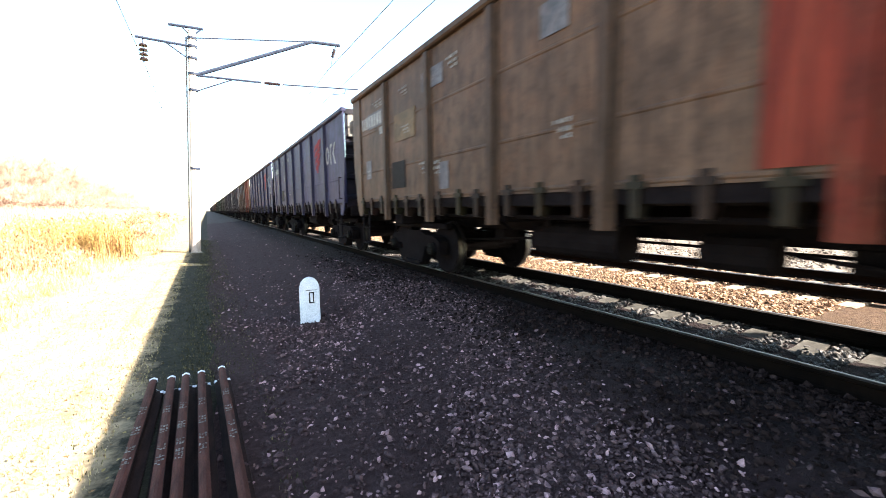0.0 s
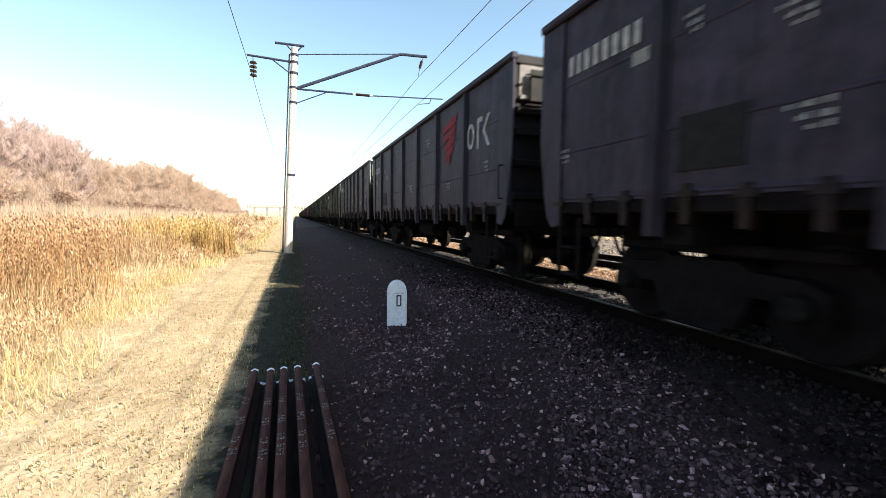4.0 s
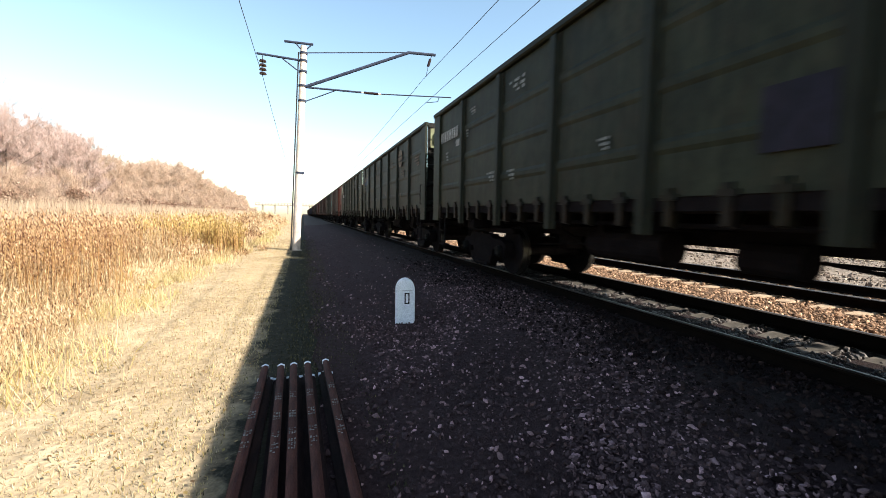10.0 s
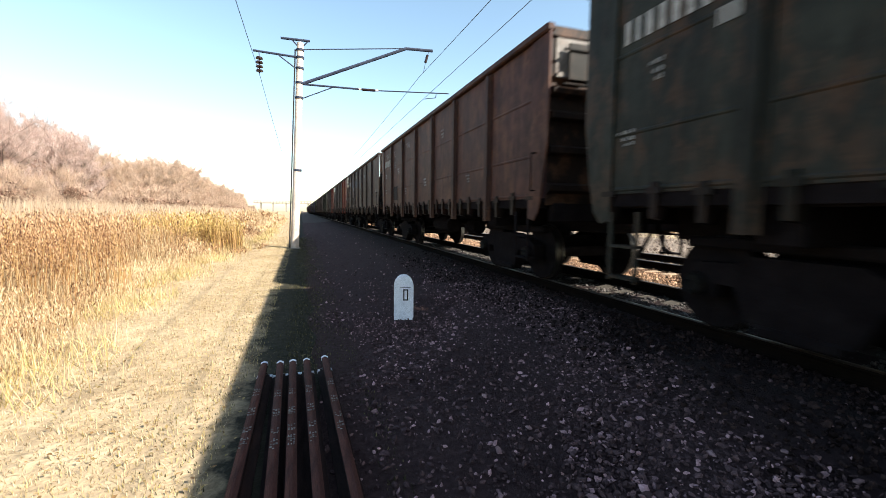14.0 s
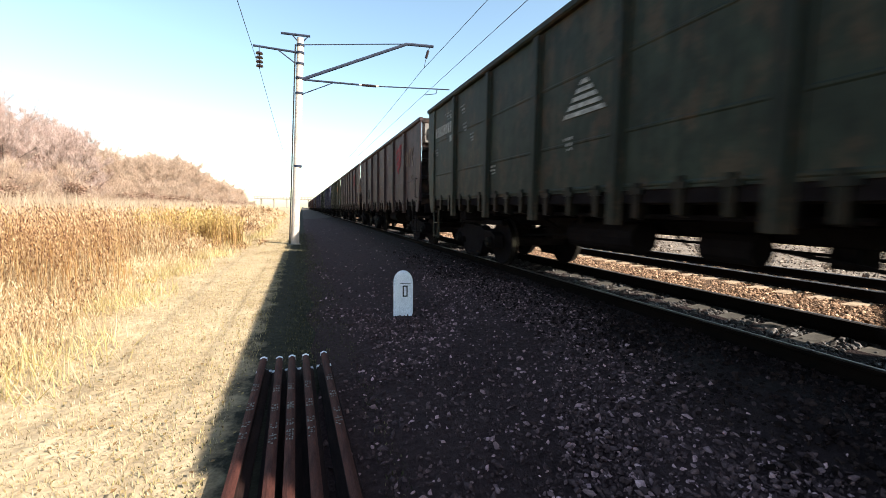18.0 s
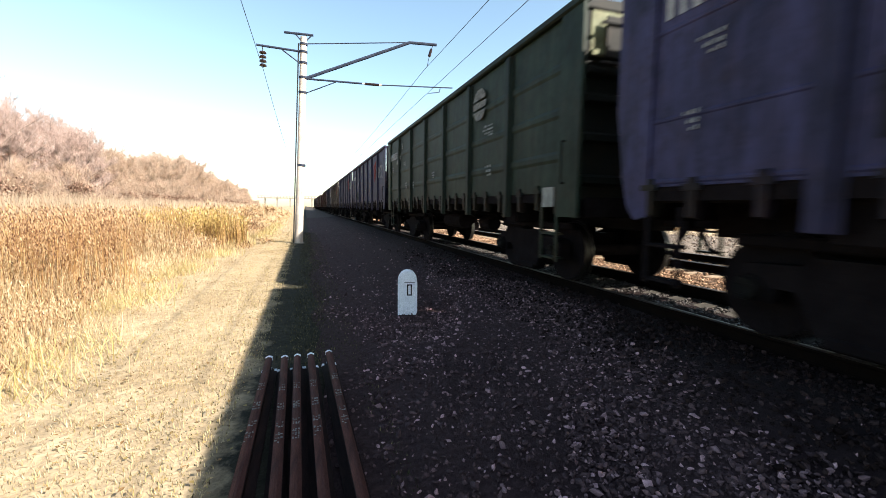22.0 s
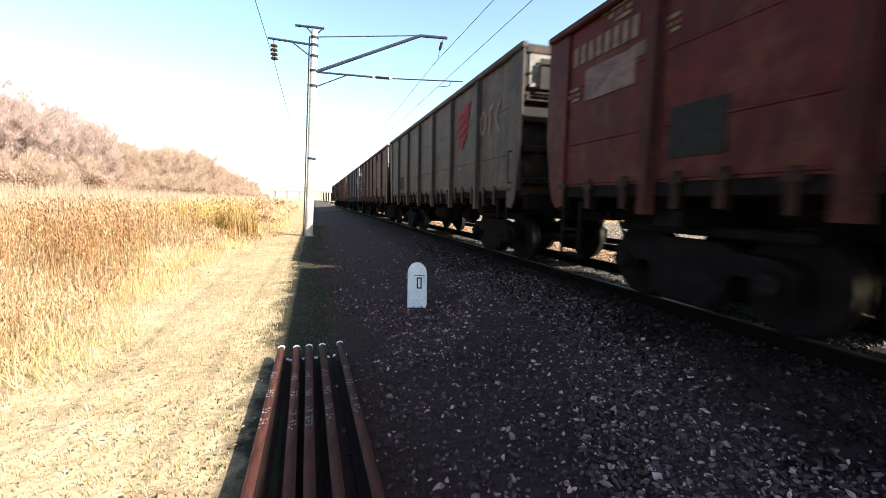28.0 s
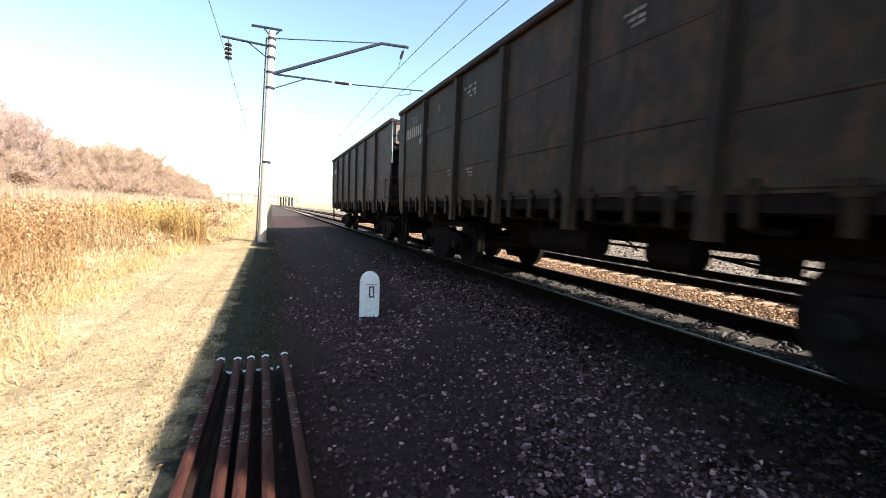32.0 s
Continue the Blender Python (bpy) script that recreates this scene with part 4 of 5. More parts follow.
        stick("stencil", ("number", tone), 4.62, top - 0.22, "", (0.2, 0.6))
        for y, z, wide in ((5.65, 2.05, 0.6), (3.7, 3.4, 0.7), (3.95, 3.0, 0.5), (3.35, 2.72, 0.8), (2.95, 1.98, 0.8), (2.1, 1.95, 0.6), (1.75, 3.42, 1.1), (-0.25, 2.1, 0.7), (-1.9, 3.2, 0.8), (-3.6, 1.95, 0.7), (-5.6, 2.2, 0.6)):
            stick("writing", ("note", tone), y, z, "", (wide, 0.9))
        if spec.get("diagram"):
            stick("diagram", ("diagram", tone), 0.05, 2.75, "faded stencilled base diagram")
    if "W" in look_:
        stick("emblem", ("stripes", tone), 5.2, 2.25, "pale winged emblem of stripes", (0.75, -0.9))
    if "T" in look_:
        stick("emblem", ("stripes", tone), -0.24, 2.6, "pale emblem of stacked stripes", (0.95, 0.95))
    if "Q" in look_:
        stick("paint_patch", "dark_patch", 3.9, 1.88, "dark repainted square", (0.62, 0.5), None, X + 0.001)
    if spec.get("brace"):
        for m in (Matrix.Identity(4), mirror):
            put("diagonal_brace", P["brace"], w, m, "", (*dark, rust))
    if "P" in look_:
        put("number_plate", P["plate"], w, mirror, "small white plate")
    return w


def fgk(color=SLATE, label="slate-blue steel open wagon with a red emblem, grimy", tone="white", rust=0.1, **more):
    return dict(color=color, label=label, marks="LRNQ", tone=tone, rust=rust, **more)


def rzd(base, label="rusty brown open wagon with a red painted end", lead=None, tone="white", **more):
    lead = lead or base
    return dict(color=base, label=label, panels={0: lead, 1: RZD_RED}, marks="ZNQ", tone=tone, rust=0.55, **more)


def dark_b(color=DARK_GREEN, label="dark olive open wagon with ribbed sides and a pale round emblem", tone="white", marks="DNP", **more):
    return dict(color=color, label=label, kind="B", marks=marks, tone=tone, rust=0.08, ends=(0.2, 0.22, 0.13), **more)


PALE = (0.34, 0.35, 0.42)
TRAIN = [
    rzd((0.2, 0.145, 0.1)),
    rzd((0.25, 0.175, 0.115), "tan rusty open wagon with an orange-red painted end", patches=[(5.1, 3.12, 0.9, 0.32, PALE), (5.55, 2.1, 0.3, 0.4, PALE), (2.15, 1.75, 0.28, 0.42, PALE), (2.5, 3.3, 0.7, 0.3, PALE), (3.6, 2.75, 0.9, 0.5, (0.36, 0.25, 0.14)), (-0.2, 3.2, 0.4, 0.35, PALE), (-1.9, 3.1, 0.5, 0.45, (0.2, 0.2, 0.35)), (-2.9, 2.2, 0.5, 0.3, (0.2, 0.2, 0.35))]),
    fgk(), fgk(diagram=True),
    rzd((0.175, 0.098, 0.062), "red and rust-brown open wagon with blue repainted strips", row=2.68, patches=[(5.3, 2.95, 1.2, 0.7, (0.12, 0.14, 0.25)), (3.5, 3.2, 1.5, 0.6, (0.12, 0.14, 0.25)), (1.75, 3.2, 1.5, 0.85, (0.11, 0.125, 0.23)), (-0.1, 3.15, 1.5, 0.9, (0.11, 0.125, 0.23)), (-2.5, 1.75, 1.6, 0.25, (0.16, 0.15, 0.24))]),
    fgk((0.085, 0.078, 0.13)),
    fgk((0.085, 0.085, 0.14)),
    dict(color=(0.075, 0.07, 0.10), label="dark purple-grey open wagon with ribbed sides", kind="B", marks="N", slack=0.15, rust=0.1, ends=(0.2, 0.22, 0.13)),
    dark_b((0.05, 0.064, 0.04), slack=0.1, patches=[(5.5, 2.35, 1.0, 0.7, (0.035, 0.05, 0.08)), (3.6, 2.6, 1.3, 1.5, (0.03, 0.045, 0.062)), (1.3, 2.7, 1.5, 0.9, (0.03, 0.045, 0.065))]),
    dark_b((0.045, 0.058, 0.036), marks="DN"),
    dict(color=(0.03, 0.115, 0.075), label="teal-green open wagon with ribbed sides", kind="B", marks="N", rust=0.25, ends=(0.12, 0.3, 0.22)),
    dark_b((0.032, 0.042, 0.044), "near-black open wagon with ribbed sides and pale emblems", marks="DNPW", row=3.12),
    dark_b((0.045, 0.06, 0.034), marks="DN", patches=[(-2.3, 1.95, 0.5, 0.5, (0.03, 0.025, 0.06))]),
    dark_b((0.042, 0.056, 0.034), tone="tan", marks="DN", patches=[(5.1, 3.0, 1.4, 0.4, (0.08, 0.13, 0.25))]),
    dark_b((0.045, 0.062, 0.032), marks="DN", row=2.58),
    rzd((0.25, 0.165, 0.115), "brown and red open wagon, worn and patched", tone="tan", lead=(0.22, 0.17, 0.13), patches=[(5.5, 2.62, 0.5, 0.36, (0.3, 0.27, 0.36)), (2.2, 1.75, 0.28, 0.45, (0.33, 0.33, 0.42)), (5.3, 3.2, 0.9, 0.3, (0.3, 0.2, 0.13))]),
    dict(color=(0.05, 0.062, 0.048), label="grey-green open wagon with turquoise and orange patches", marks="NP", rust=0.5, ends=(0.2, 0.22, 0.13), patches=[(-5.25, 2.45, 1.2, 0.72, (0.08, 0.36, 0.38)), (-3.55, 2.85, 1.15, 0.95, (0.5, 0.15, 0.05))]),
    dict(color=(0.17, 0.08, 0.06), label="rust-red open wagon with worn paint", marks="NQ", rust=0.7),
    dict(color=(0.15, 0.12, 0.105), label="grey-brown open wagon with pale blue worn patches", marks="NQ", rust=0.7, patches=[(1.7, 2.95, 1.6, 0.5, (0.2, 0.21, 0.29)), (3.7, 3.0, 1.5, 0.45, (0.19, 0.2, 0.27)), (-0.1, 2.9, 1.4, 0.7, (0.19, 0.2, 0.28))]),
    rzd((0.15, 0.115, 0.1), "grey-brown and red open wagon, worn", row=3.36),
    rzd((0.145, 0.12, 0.115), "grey and red open wagon, worn", lead=(0.16, 0.17, 0.24), patches=[(5.2, 3.0, 1.4, 0.6, (0.13, 0.14, 0.25)), (2.9, 2.9, 1.3, 0.7, (0.12, 0.13, 0.24))]),
    dict(color=(0.04, 0.062, 0.042), label="dark green open wagon with white writing", marks="NPT", rust=0.4, ends=(0.3, 0.3, 0.25)),
    fgk((0.15, 0.1, 0.104), "faded purple-brown open wagon with a tan emblem", "tan", 0.45),
    fgk((0.15, 0.104, 0.11), "faded purple-brown open wagon with a tan emblem", "tan", 0.45),
    dict(color=(0.082, 0.104, 0.044), label="olive open wagon with diagonal braces and turquoise patches", marks="VNQ", rust=0.1, brace=True, tone="tan", ends=(0.2, 0.22, 0.13), patches=[(-1.75, 2.35, 1.2, 0.8, (0.1, 0.22, 0.25)), (0.2, 2.5, 0.7, 0.5, (0.11, 0.3, 0.34)), (-5.4, 1.8, 0.6, 0.4, (0.1, 0.27, 0.3)), (3.1, 2.1, 0.5, 0.5, (0.11, 0.32, 0.36)), (5.0, 1.88, 0.35, 0.2, (0.1, 0.27, 0.3))]),
    fgk(slack=0.2), dark_b((0.03, 0.066, 0.042)),
    fgk((0.104, 0.112, 0.245)), fgk((0.102, 0.115, 0.26)),
    fgk((0.16, 0.125, 0.1), "faded brown-grey open wagon with a tan emblem", "tan", 0.55),
    fgk((0.095, 0.11, 0.19)),
    dict(color=(0.16, 0.07, 0.05), label="rust-red open wagon with worn paint", marks="NQ", rust=0.6),
    dict(height=0.885, color=(0.145, 0.014, 0.016), label="dark red open wagon with pale patches", marks="NQ", tone="tan", rust=0.4, patches=[(-3.35, 2.6, 1.45, 1.0, (0.42, 0.1, 0.05)), (-3.5, 2.5, 0.9, 0.3, (0.4, 0.32, 0.3)), (5.2, 2.7, 0.9, 0.4, (0.36, 0.24, 0.24)), (0.6, 2.2, 0.8, 0.4, (0.33, 0.14, 0.1))], ends=(0.42, 0.36, 0.32)),
    fgk((0.165, 0.142, 0.125), "pale grey-tan open wagon with a tan emblem", "tan", 0.5),
    dict(slack=-0.08, kind="B", ends=(0.12, 0.08, 0.08), color=(0.17, 0.03, 0.026), label="brick-red open wagon with worn paint", marks="NQ", rust=0.5, patches=[(-3.5, 2.6, 1.4, 1.5, (0.24, 0.045, 0.035))]),
    fgk((0.115, 0.13, 0.21), "blue-grey open wagon with a red emblem"),
    rzd((0.2, 0.135, 0.1), "red and brown open wagon, worn", patches=[(4.6, 2.95, 0.7, 0.8, (0.07, 0.12, 0.17))]),
    dict(color=(0.055, 0.046, 0.04), label="dark grey-brown open wagon with white writing", marks="NL", rust=0.4),
    dict(color=(0.11, 0.105, 0.12), label="dark slate open wagon at the end of the train", marks="N", rust=0.4),
]


def tail_of_first(t):
    """Where the rear edge of the first wagon in view stands along the track at t seconds."""
    s = t / 32.0
    return 10.101 * s ** 3 - 32.349 * s * s - 477.181 * s + 9.8


WAGONS = [wagon(spec) for spec in TRAIN]


# ---- the mast and its wires ----
def mast_at(x, z, y=18.5):
    return Vector((-4.97 + (x + 4.97) * 1.057, y, 1.17 + (z - 1.17) * 1.057))


def build_mast():
    m = thing("catenary_mast", "pale concrete catenary mast with steel bracket arms", "railway mast", Matrix.Translation((0, 0, 0)))
    bm = bmesh.new()
    bm_tube(bm, (-5.27, 18.5, -0.5), mast_at(-4.9, 7.55), 0.165, 0.125, 20)
    part("pole", bm, MAST, m)
    bm = bmesh.new()
    bm_box(bm, -5.5, -5.04, 18.27, 18.73, -0.5, -0.34, 0.03)
    part("footing", bm, CONCRETE, m)
    bm = bmesh.new()
    bm_tube(bm, (-5.47, 18.4, -0.4), mast_at(-5.09, 7.3), 0.028, n=6)
    part("earth_wire", bm, BLACK, m)
    def arm(name, pts, r, mat=MAST_STEEL, label=""):
        b2 = bmesh.new()
        for a, b in zip(pts, pts[1:]):
            bm_tube(b2, mast_at(*a), mast_at(*b), r, n=8)
        return part(name, b2, mat, m, label)
    arm("top_bar", [(-5.6, 7.64), (-4.55, 7.66)], 0.05)
    arm("top_strut", [(-5.2, 7.63), (-5.0, 7.42)], 0.025)
    arm("top_strut", [(-4.62, 7.64), (-4.82, 7.42)], 0.025)
    arm("cross_arm", [(-6.57, 7.07), (-5.0, 7.01)], 0.045)
    arm("brace", [(-5.68, 7.0), (-5.1, 6.6)], 0.025)
    arm("tie_rod", [(-4.8, 7.32), (-0.6, 7.9)], 0.022)
    arm("bracket_arm", [(-4.82, 6.06), (-0.78, 7.87), (0.36, 7.92)], 0.065)
    arm("registration_arm", [(-4.82, 6.03), (-2.72, 6.06)], 0.04)
    arm("registration_insulator", [(-2.6, 6.06), (-2.05, 6.07)], 0.055, GLAZE, "brown porcelain insulator")
    arm("registration_tube", [(-2.05, 6.07), (1.09, 6.25)], 0.026)
    arm("steady_arm", [(0.55, 6.2), (0.5, 6.02), (0.02, 5.93)], 0.016)
    arm("arm_brace", [(-4.83, 5.51), (-3.69, 6.04)], 0.022)
    for z in (7.28, 7.0, 6.6, 6.06, 5.5, 2.75):
        b2 = bmesh.new()
        c = mast_at(-4.9 - (7.55 - z) * 0.04, z)
        bm_tube(b2, c - Vector((0, 0, 0.04)), c + Vector((0, 0, 0.04)), 0.155 + (7.5 - z) * 0.003, n=16)
        part("clamp", b2, MAST_STEEL, m)
    for (x, z0, n, mat) in ((-6.36, 6.85, 4, GLAZE),):
        b2 = bmesh.new()
        c = mast_at(x, z0)
        bm_tube(b2, c + Vector((0, 0, 0.25)), c - Vector((0, 0, 0.62)), 0.014, n=6)
        for i in range(n):
            zz = c.z - i * 0.16
            bm_tube(b2, (c.x, c.y, zz), (c.x, c.y, zz - 0.06), 0.11, 0.14, 14)
        part("insulator", b2, mat, m, "string of brown disc insulators")
    arm("hanger", [(0.22, 7.9), (0.14, 7.72)], 0.014)
    arm("rod_insulator", [(0.14, 7.72), (0.05, 7.42)], 0.06, GLAZE, "slim dark rod insulator")
    arm("hanger", [(0.05, 7.42), (-0.03, 7.0)], 0.012)
    arm("insulator_collar", [(-2.72, 6.06), (-2.6, 6.06)], 0.03, MAST, "pale collar")
    arm("insulator_collar", [(-2.05, 6.07), (-1.93, 6.075)], 0.035, MAST, "pale collar")


build_mast()


def wire(name, label, x, spans, r):
    """A wire along the track; spans of (y0, z0, y1, z1, sag)."""
    pts = []
    for y0, z0, y1, z1, sag in spans:
        for i in range(21 if not pts else 20):
            k = i / 20 if not pts or len(pts) < 21 else (i + 1) / 20
            pts.append((y0 + (y1 - y0) * k, z0 + (z1 - z0) * k - sag * 4 * k * (1 - k)))
    bm = bmesh.new()
    rings = [[bm.verts.new((x + r * math.cos(a), y, z + r * math.sin(a))) for a in (0.5, 1.75, 3.0, 4.3, 5.5)] for y, z in pts]
    for p, q in zip(rings, rings[1:]):
        for i in range(5):
            bm.faces.new((p[i], p[(i + 1) % 5], q[(i + 1) % 5], q[i]))
    return tagged(put(name, finish(bm, name, BLACK)), label, "overhead wire")


def build_wires():
    wire("contact_wire", "thin dark contact wire over the track", 0.05, [(-40, 6.0, 18.5, 6.0, 0.02), (18.5, 6.0, 78, 6.0, 0.03)], 0.009)
    wire("catenary_wire", "thin dark catenary wire over the track", 0.12, [(-41, 7.2, 18.5, 7.2, 0.3), (18.5, 7.2, 78, 7.4, 0.5)], 0.0105)
    wire("feeder_wire", "thin dark feeder wire on disc insulators", mast_at(-6.36, 6.2).x, [(-41, 6.5, 18.5, mast_at(0, 6.22).z, 0.25), (18.5, mast_at(0, 6.22).z, 78, 6.8, 0.6)], 0.0095)


build_wires()


# ---- marker post and spare rails ----
def build_marker():
    m = thing("marker_post", "whitewashed concrete marker post with a rounded top", "marker post", pose(-3.61, 5.78, -0.40, 0, 0, -12))
    out = [(-0.137, 0.0), (0.137, 0.0), (0.137, 0.53)] + [(0.137 * math.cos(a), 0.53 + 0.16 * math.sin(a)) for a in np.linspace(0.25, math.pi - 0.25, 9)] + [(-0.137, 0.53)]
    bm = bmesh.new()
    bm_prism(bm, out, 1, -0.07, 0.07)
    bmesh.ops.bevel(bm, geom=[e for e in bm.edges if abs(e.verts[0].co.y - e.verts[1].co.y) < 1e-4 and e.verts[0].co.z > 0.01], offset=0.012, segments=2, affect="EDGES")
    part("body", bm, WHITE, m)
    bm = bmesh.new()
    x0, x1, z0, z1, w = -0.008, 0.062, 0.33, 0.49, 0.017
    for b in ((x0, x0 + w, z0, z1), (x1 - w, x1, z0, z1), (x0 + w, x1 - w, z0, z0 + w), (x0 + w, x1 - w, z1 - w, z1)):
        bm_box(bm, b[0], b[1], -0.0735, -0.0705, b[2], b[3])
    part("painted_figure", bm, BLACK, m, "black painted outline")
    bm = bmesh.new()
    bm_box(bm, -0.05, 0.1, -0.0735, -0.0705, 0.515, 0.522)
    part("painted_line", bm, MAST_STEEL, m, "grey painted line")


build_marker()


def build_spare_rails():
    rng = random.Random(9)
    # rust darkened on the sides for the shade between the rails
    me = rail_mesh("rail_bar", -12.0, 0, (RUST_SHADED, RUST_RAIL), 0.152, 0.132, 0.058, 0.016)
    marks = []
    for k in range(3):
        bm = bmesh.new()
        for y, n in ((-0.62, 3), (-0.95, 3), (-1.22, 2), (-1.36, 3)):
            for i in range(n):
                for x in (-0.022, -0.006, 0.01):
                    for dy in (0.0, 0.016):
                        if rng.random() < 0.72:
                            a = y - i * 0.045 + dy + rng.uniform(-0.003, 0.003)
                            bm_box(bm, x + rng.uniform(-0.002, 0.002), x + rng.uniform(0.007, 0.013), a, a + rng.uniform(0.006, 0.014), 0.0005, 0.0025)
        marks.append(finish(bm, "paint_mark", STENCIL))
    bm = bmesh.new()
    bm_prism(bm, [(x * 1.03, (z + 0.076) * 1.02 - 0.076) for x, z in rail_outline(0.152, 0.132, 0.058, 0.016)], 1, -0.034, 0.003)
    for s in (-1, 1):
        bm_box(bm, s * 0.045 - 0.02, s * 0.045 + 0.02, -0.04, 0.003, -0.141, -0.13)
    face = finish(bm, "rail_end", WHITE)
    for i, (x0, x1, y) in enumerate(((-5.315, -5.32, 4.07), (-5.18, -5.14, 4.06), (-5.07, -5.045, 4.06), (-4.95, -4.915, 4.07), (-4.785, -4.74, 4.09))):
        a = math.degrees(math.atan2(x0 - x1, 1.9))
        r = thing("spare_rail", "rusty brown spare rail lying upright on the ground", "rail", pose(x0, y, -0.208 + rng.uniform(-0.004, 0.004), 0, 0, -a), "spare rails")
        put("rail_bar", me, r)
        tagged(put("paint_mark", marks[i % 3], r, (0, -0.1 * rng.random(), 0), "worn white paint marks"), "worn white paint marks", kind="stuff")
        put("rail_end", face, r, None, "whitewashed rail end")


build_spare_rails()


# ---- grass, reeds and trees ----
def blades(name, label, mat, n, xr, yr, hr, width, seed, lean=0.5, power=1.3, base=None, category="grass", fade=0.0):
    rng = np.random.default_rng(seed)
    tv = np.array([(-0.5, 0, 0), (0.5, 0, 0), (0.34, 0.12, 0.55), (-0.34, 0.12, 0.55), (0, 0.4, 1.0)])
    tf = [(0, 1, 2), (0, 2, 3), (3, 2, 4)]
    x = rng.uniform(xr[0], xr[1], n)
    y = yr[0] + (yr[1] - yr[0]) * rng.uniform(0, 1, n) ** power
    if fade:
        # thinner towards one side, and none under the spare rails
        d = (xr[1] - x) / fade if fade > 0 else (x - xr[0]) / -fade
        keep = (rng.uniform(0, 1, n) < np.clip(d, 0.04, 1)) & ~((x > -5.5) & (x < -4.55) & (y < 4.14))
        x, y = x[keep], y[keep]
        n = len(x)
    h = rng.uniform(hr[0], hr[1], n)
    z = np.interp(x, [p[0] for p in PROFILE], [p[1] for p in PROFILE]) - 0.01 + (0 if base is None else base(rng, n))
    S = np.zeros((n, 3, 3))
    S[:, 0, 0], S[:, 1, 1], S[:, 2, 2] = width * rng.uniform(0.6, 1.5, n), h, h
    a = rng.uniform(0, 2 * math.pi, n)
    R = np.zeros((n, 3, 3))
    R[:, 0, 0], R[:, 0, 1], R[:, 1, 0], R[:, 1, 1], R[:, 2, 2] = np.cos(a), -np.sin(a), np.sin(a), np.cos(a), 1
    b = rng.uniform(-lean, lean, n)
    T = np.zeros((n, 3, 3))
    T[:, 0, 0], T[:, 1, 1], T[:, 1, 2], T[:, 2, 1], T[:, 2, 2] = 1, np.cos(b), -np.sin(b), np.sin(b), np.cos(b)
    me = scatter_mesh(name, tv, tf, mat, R @ T @ S, np.stack([x, y, z], 1))
    tagged(put(name, me), label, category, kind="stuff")


def edge_x(y):
    """The front edge of the tall growth along the track."""
    return np.interp(y, [0, 5, 8, 12, 17, 24, 40, 90], [-7.4, -7.5, -7.75, -7.85, -7.6, -7.2, -7.4, -8.0])


def build_growth():
    blades("mown_grass", "short dry yellow grass", STUBBLE, 150000, (-9.0, -5.4), (0.4, 26.0), (0.02, 0.06), 0.006, 21, 1.75, 1.6, fade=0.5)
    blades("green_tinged_grass", "short yellowish grass at the border of the verge", GREENISH, 22000, (-6.7, -5.4), (0.4, 22.0), (0.02, 0.055), 0.006, 27, 1.5, 1.5, fade=-0.9)
    blades("mown_grass_behind", "short dry yellow grass", STUBBLE, 12000, (-9.0, -5.4), (-5.0, 0.5), (0.02, 0.085), 0.007, 24, 1.5, 1.0, fade=0.5)
    blades("mown_grass_far", "short dry yellow grass", STUBBLE, 16000, (-9.0, -5.7), (20.0, 70.0), (0.03, 0.1), 0.012, 22, 1.2, 1.3)
    blades("shade_toned_grass", "short green-brown grass at the foot of the ballast, toned dark for the train's shade", VERGE_SHADED, 56000, (-5.95, -4.4), (0.4, 26.0), (0.01, 0.04), 0.008, 23, 1.5, 1.4, fade=-0.6)
    rng = np.random.default_rng(33)
    n = 3600
    x, y = rng.uniform(-8.6, -5.4, n), 0.5 + 26 * rng.uniform(0, 1, n) ** 1.6
    tv = np.array([(0, -0.5, 0), (0.3, 0, 0.12), (0, 0.5, 0.05), (-0.3, 0, 0.12)])
    S = np.eye(3)[None] * (rng.uniform(0.015, 0.04, n) * (1 + 0.03 * y))[:, None, None]
    tagged(put("fallen_leaves", scatter_mesh("fallen_leaves", tv, [(0, 1, 2, 3)], DEAD_LEAF, turns(rng, n, 0.6) @ S, np.stack([x, y, np.interp(x, [p[0] for p in PROFILE], [p[1] for p in PROFILE]) + rng.uniform(0.02, 0.07, n)], 1))), "fallen brown leaves and clippings on dry grass", "fallen leaves", kind="stuff")
    rng = np.random.default_rng(31)

    def height(x, y, d):
        lumps = 0.72 + 0.24 * np.sin(y * 0.9 + 0.6 * x) + 0.2 * np.sin(y * 2.3 - x * 1.7 + 1) + 0.14 * np.sin(y * 0.31 + 2)
        return (0.22 + 1.05 * np.clip(d / 1.9, 0, 1)) * np.clip(lumps, 0.35, 1.25)

    # grass that thins out towards the mown strip
    n = 85000
    y = 2.0 + 88 * rng.uniform(0, 1, n) ** 1.9
    d = rng.exponential(2.1, n)
    x = edge_x(y) - d + rng.normal(0, 0.3, n)
    h = height(x, y, d) * rng.uniform(0.35, 1.0, n)
    tv = np.array([(-0.5, 0, 0), (0.5, 0, 0), (0.3, 0.07, 0.6), (-0.3, 0.07, 0.6), (0, 0.3, 1.0)])
    tf = [(0, 1, 2), (0, 2, 3), (3, 2, 4)]
    S = np.zeros((n, 3, 3))
    wd = 0.005 + 0.0009 * np.maximum(0, y - 6)
    S[:, 0, 0], S[:, 1, 1], S[:, 2, 2] = wd * rng.uniform(0.6, 1.6, n), h, h
    tagged(put("tall_dry_grass", scatter_mesh("tall_dry_grass", tv, tf, REED, turns(rng, n, 0.5) @ S, np.stack([x, y, np.full(n, -0.4)], 1))), "tall dry straw-coloured grass", "tall grass", kind="stuff")
